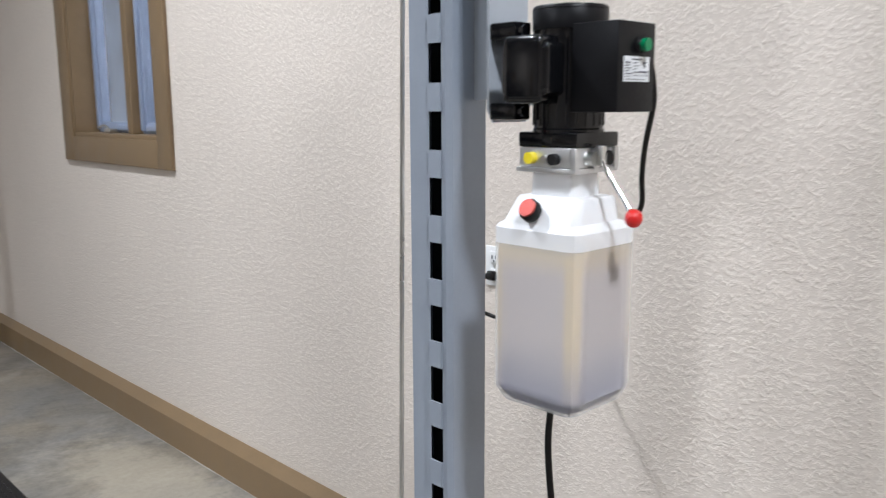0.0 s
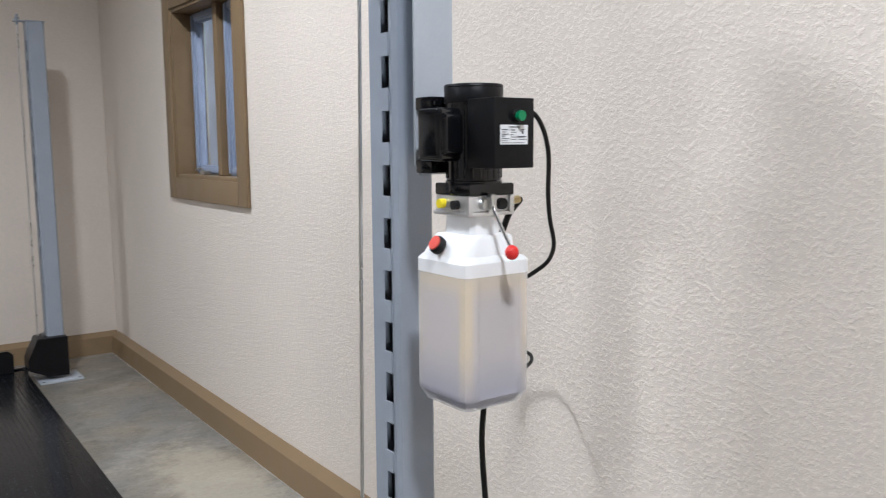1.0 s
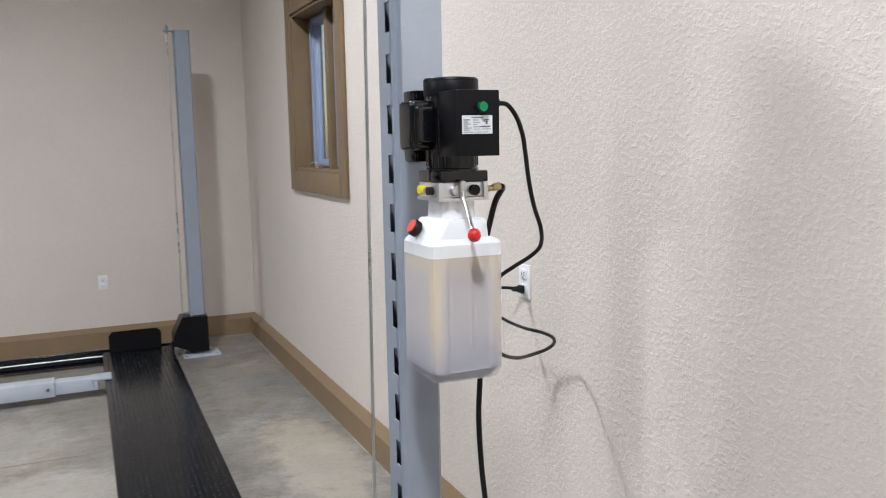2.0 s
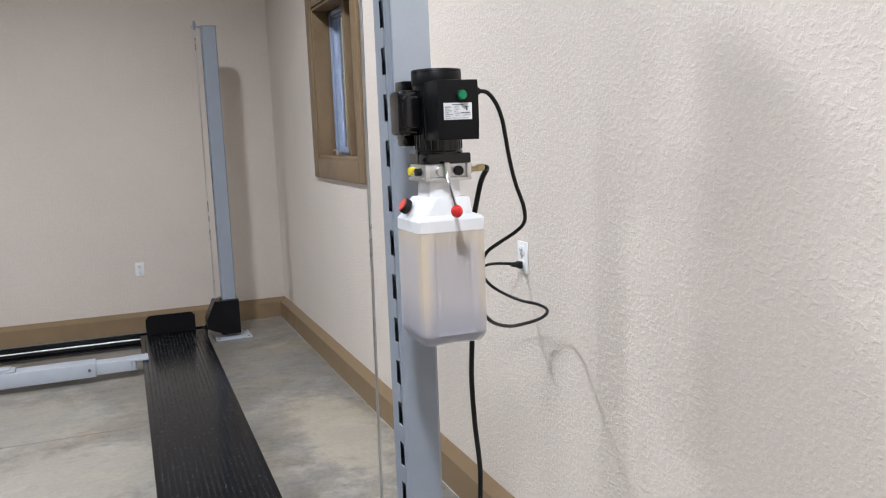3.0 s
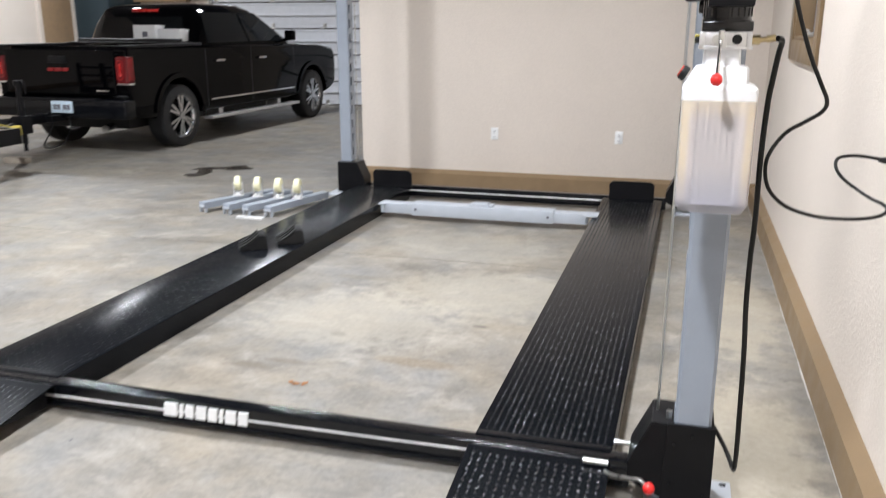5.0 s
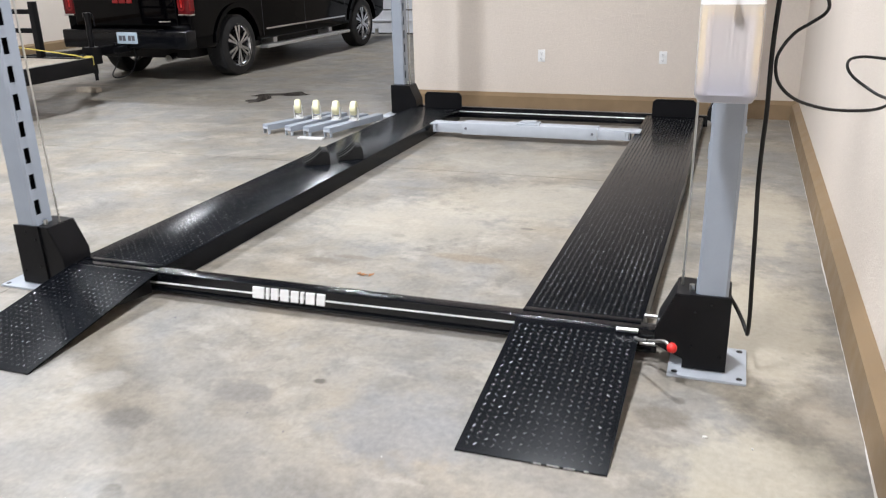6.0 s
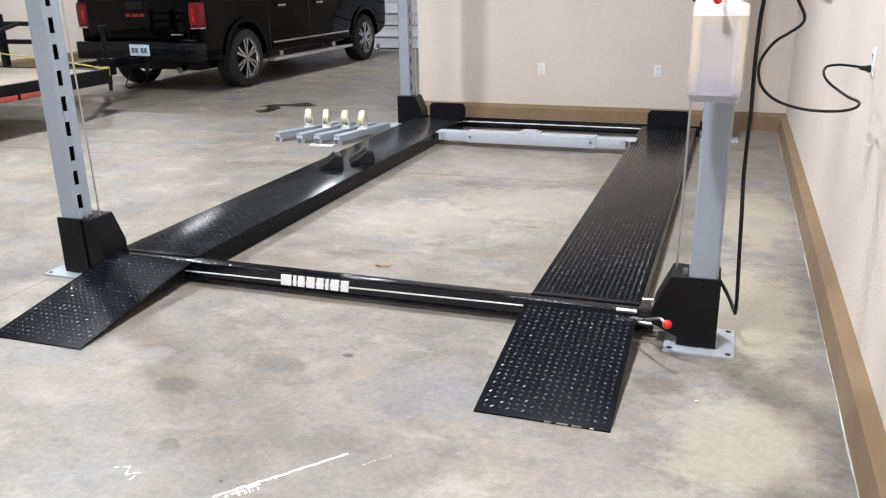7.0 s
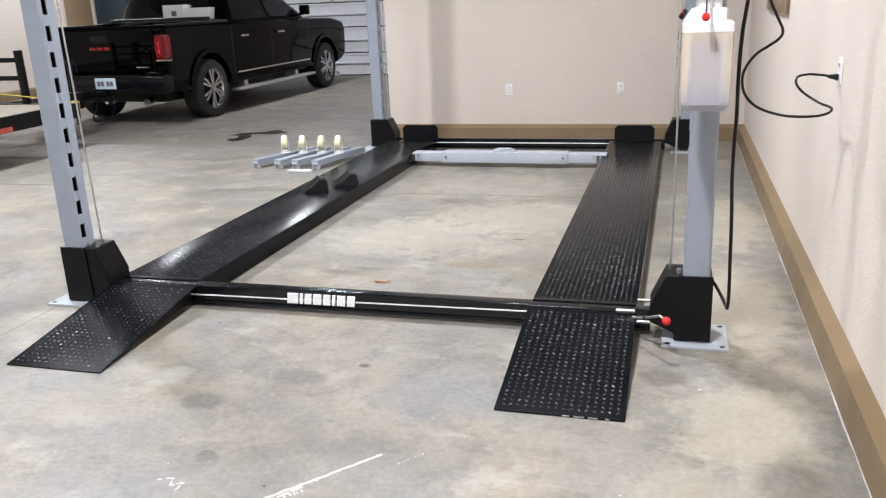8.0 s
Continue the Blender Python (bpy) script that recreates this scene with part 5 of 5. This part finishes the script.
for y in (0.0, 0.55):
    tube(lr, [(-0.6, y, 0.03), (0.35, y + 0.5, 0.42)], 0.03, 8, 1)
for k in range(5):
    t = k / 4
    tube(lr, [(-0.6 + 0.95 * t, 0.5 * t, 0.03 + 0.39 * t), (-0.6 + 0.95 * t, 0.55 + 0.5 * t, 0.03 + 0.39 * t)], 0.02, 8, 1)
part("frame", lr, M_BLACKM, rmp)

# ---- against the far and west walls ----
for y0, y1 in ((7.6, 8.6), (11.93, 12.75)):
    d = thing("door_1" if y0 < 9 else "door_2", (WEST, (y0 + y1) / 2, 0), "plain brown door in a beige frame", "door")
    d["kind"] = "structure"
    h = (y1 - y0) / 2
    leaf = part("door_leaf", box(B(), 0.002, 0.045, -h, h, 0.01, 2.10, 0.004), M_CARD, d)
    part("door_knob", ball(B(), (0.085, -h + 0.08, 1.0), 0.03), M_STEEL, leaf)
    for a, b2 in ((-h - 0.09, -h), (h, h + 0.09)):
        part("door_frame", box(B(), 0.001, 0.06, a, b2, 0, 2.19, 0.004), M_WALL, d)
    part("door_frame", box(B(), 0.001, 0.06, -h, h, 2.10, 2.19, 0.004), M_WALL, d)
cabn = thing("steel_cabinet", (-9.94, 13.26, 0), "dark teal steel cabinet against the wall", "cabinet")
part("carcass", box(B(), -0.45, 0.35, -0.42, 0.6, 0.05, 2.35, 0.01), M_TEAL, cabn)
for y in (-0.41, 0.095):
    part("door", box(B(), 0.352, 0.372, y, y + 0.495, 0.08, 2.32, 0.006), M_TEAL, cabn)
for y in (-0.34, 0.5):
    part("foot", box(B(), -0.4, 0.3, y - 0.04, y + 0.04, 0, 0.05), M_TEAL, cabn)
shf = thing("wooden_shelf", (-8.95, FAR, 1.98), "brown wooden wall shelf board", "shelf")
part("board", box(B(), -0.60, 0.62, -0.30, -0.001, 0.20, 0.235, 0.004), M_CARD, shf)
part("front", box(B(), -0.60, 0.62, -0.305, -0.28, 0.0, 0.20, 0.004), M_CARD, shf)
for x in (-0.5, 0.5):
    part("bracket", box(B(), x - 0.02, x + 0.02, -0.28, -0.001, 0.0, 0.20, 0.003), M_CARD, shf)
reel = thing("hose_reel", (-8.22, FAR - 0.001, 2.33), "dark red hose reel on the wall", "hose reel")
rb = B()
lathe(rb, ((0.20, -0.28), (0.20, -0.24), (0.09, -0.23), (0.09, -0.09), (0.20, -0.08), (0.20, -0.04)), (0, 0, 0), "y", 26)
part("drum", rb, plain("dark red paint", (0.10, 0.02, 0.015), 0.4), reel)
part("bracket", box(B(), -0.05, 0.05, -0.10, 0.0, -0.20, 0.20, 0.006), M_BLACKM, reel)

for jx0, jx1, jy0, jy1 in ((-9.9, -1.72, 3.85, 3.854), (-1.14, 0.58, 3.85, 3.854), (-1.978, -1.974, -6.0, 1.12)):
    solid("floor_joint", box(B(), jx0, jx1, jy0, jy1, -0.001, 0.0012), M_JOINT, "thin saw-cut joint in the concrete", "joint", smooth=0)

# ---- marks and litter on the floor ----
def blot(name, pts, material, label, z=0.0015):
    bm = B()
    line = glide(pts + [pts[0]], 6)[:-1]
    top = [bm.verts.new((p.x + noise.noise(p * 11) * 0.06, p.y + noise.noise(p * 9 + Vector((3, 1, 0))) * 0.06, z)) for p in line]
    bm.faces.new(top)
    bmesh.ops.recalc_face_normals(bm, faces=bm.faces[:])
    if bm.faces[:][0].normal.z < 0:
        bmesh.ops.reverse_faces(bm, faces=bm.faces[:])
    return solid(name, bm, material, label, "stain", smooth=0)


blot("floor_stain", [(-3.95, 6.59, 0), (-3.85, 6.81, 0), (-3.66, 6.83, 0), (-3.50, 6.95, 0), (-3.33, 6.79, 0), (-3.50, 6.67, 0), (-3.68, 6.65, 0), (-3.60, 6.41, 0), (-3.69, 6.17, 0), (-3.83, 6.25, 0), (-3.79, 6.49, 0)], M_WET, "dark wet oil stain on the concrete")
sc = B()
rnd = random.Random(4)


def bead(bm, a, b, n, wide, high, gaps=0.0):
    """Dried, lumpy ridge on the slab, broken where gaps says."""
    a, b = Vector(a), Vector(b)
    d = (b - a).normalized()
    j = Vector((d.y, -d.x))
    prev = None
    for k in range(n + 1):
        c = a.lerp(b, k / n) + j * (0.005 * noise.noise(Vector((k * 0.11, 2.0, a.x * 9))) + 0.0012 * rnd.uniform(-1, 1))
        w_ = wide * (0.55 + 0.9 * abs(noise.noise(Vector((k * 0.37, a.y * 5, 0)))))
        if rnd.random() < gaps:
            prev = None
            continue
        row = [bm.verts.new((c.x + j.x * u * w_, c.y + j.y * u * w_, z)) for u, z in ((-1, 0.0004), (-0.5, high), (0.5, high * 0.9), (1, 0.0004))]
        if prev:
            for i in range(3):
                bm.faces.new((prev[i], prev[i + 1], row[i + 1], row[i]))
        prev = row


bead(sc, (-0.036, -0.306), (0.262, 0.036), 110, 0.0075, 0.003)
bead(sc, (-0.44, -0.262), (-0.385, -0.245), 22, 0.004, 0.001, 0.1)
bead(sc, (-0.385, -0.245), (-0.375, -0.285), 18, 0.004, 0.001, 0.1)
bead(sc, (-0.375, -0.285), (-0.335, -0.262), 18, 0.004, 0.001, 0.15)
bead(sc, (-0.335, -0.262), (-0.345, -0.31), 18, 0.004, 0.001, 0.15)
bead(sc, (0.000, -0.295), (0.100, -0.155), 40, 0.008, 0.0015, 0.25)
bead(sc, (0.030, -0.275), (0.080, -0.225), 24, 0.010, 0.0015, 0.3)
bead(sc, (0.335, -0.008), (0.405, 0.070), 40, 0.003, 0.0012, 0.35)
bmesh.ops.recalc_face_normals(sc, faces=sc.faces[:])
solid("floor_streak", sc, M_STREAK, "white dried streak on the concrete", "stain", smooth=0)
lf = thing("dry_leaf", (-0.34, 1.757, 0.0), "small crumpled brown leaf on the concrete", "leaf")
for k, (dx, dy, r) in enumerate(((0, 0, 20), (0.035, 0.012, 70), (-0.03, 0.008, -30))):
    bm = B()
    a = radians(r)
    pts = [(-0.022, 0, 0.001), (-0.006, 0.012, 0.008), (0.018, 0.004, 0.003), (0.024, 0, 0.010), (0.004, -0.012, 0.006)]
    vs = [bm.verts.new((dx + x * math.cos(a) - y * math.sin(a), dy + x * math.sin(a) + y * math.cos(a), z + 0.001)) for x, y, z in pts]
    vd = [bm.verts.new((v.co.x, v.co.y, v.co.z - 0.001)) for v in vs]
    bm.faces.new(vs)
    bm.faces.new(vd[::-1])
    for i in range(5):
        bm.faces.new((vs[i], vd[i], vd[(i + 1) % 5], vs[(i + 1) % 5]))
    bmesh.ops.recalc_face_normals(bm, faces=bm.faces[:])
    part("fragment", bm, M_LEAF, lf)

# pale dust line where slab and baseboard meet
dl = B()
rnd = random.Random(9)
n, xa = 240, EAST - 0.0645
near, away = [], []
for k in range(n + 1):
    y = -2.0 + 8.4 * k / n
    wd = 0.001 + 0.009 * max(0.0, noise.noise(Vector((0.3, y * 2.2, 0)))) + 0.0025 * rnd.random()
    near.append(dl.verts.new((xa, y, 0.0016)))
    away.append(dl.verts.new((xa - wd, y, 0.0016)))
for k in range(n):
    dl.faces.new((near[k], near[k + 1], away[k + 1], away[k]))
bmesh.ops.recalc_face_normals(dl, faces=dl.faces[:])
solid("floor_dust_line", dl, M_STREAK, "pale dust line along the baseboard", "dust", smooth=0)

# small crumbs scattered on the slab
rnd = random.Random(21)
for k in range(16):
    x, y = rnd.uniform(-1.6, 1.5), rnd.uniform(-0.4, 1.1)
    if 0.5 < x < 1.15 and y > 0.4 or x < -1.05 and y > 0.4:
        continue
    cr = ball(B(), (0, 0, 0.002), rnd.uniform(0.002, 0.0045), 6, (1.3, 1, 0.6))
    bit = solid("crumb", cr, M_STREAK if k % 3 else M_INK, "tiny crumb of grit on the concrete", "grit", kind="", smooth=0, group="crumbs on the floor")
    bit.location = (x, y, 0)
cp = ball(B(), (0, 0, 0.003), 0.008, 10, (1.2, 1, 0.4))
solid("plaster_chip", cp, M_STREAK, "white plaster chip on the concrete", "chip", kind="", smooth=0).location = (1.345, 0.735, 0)
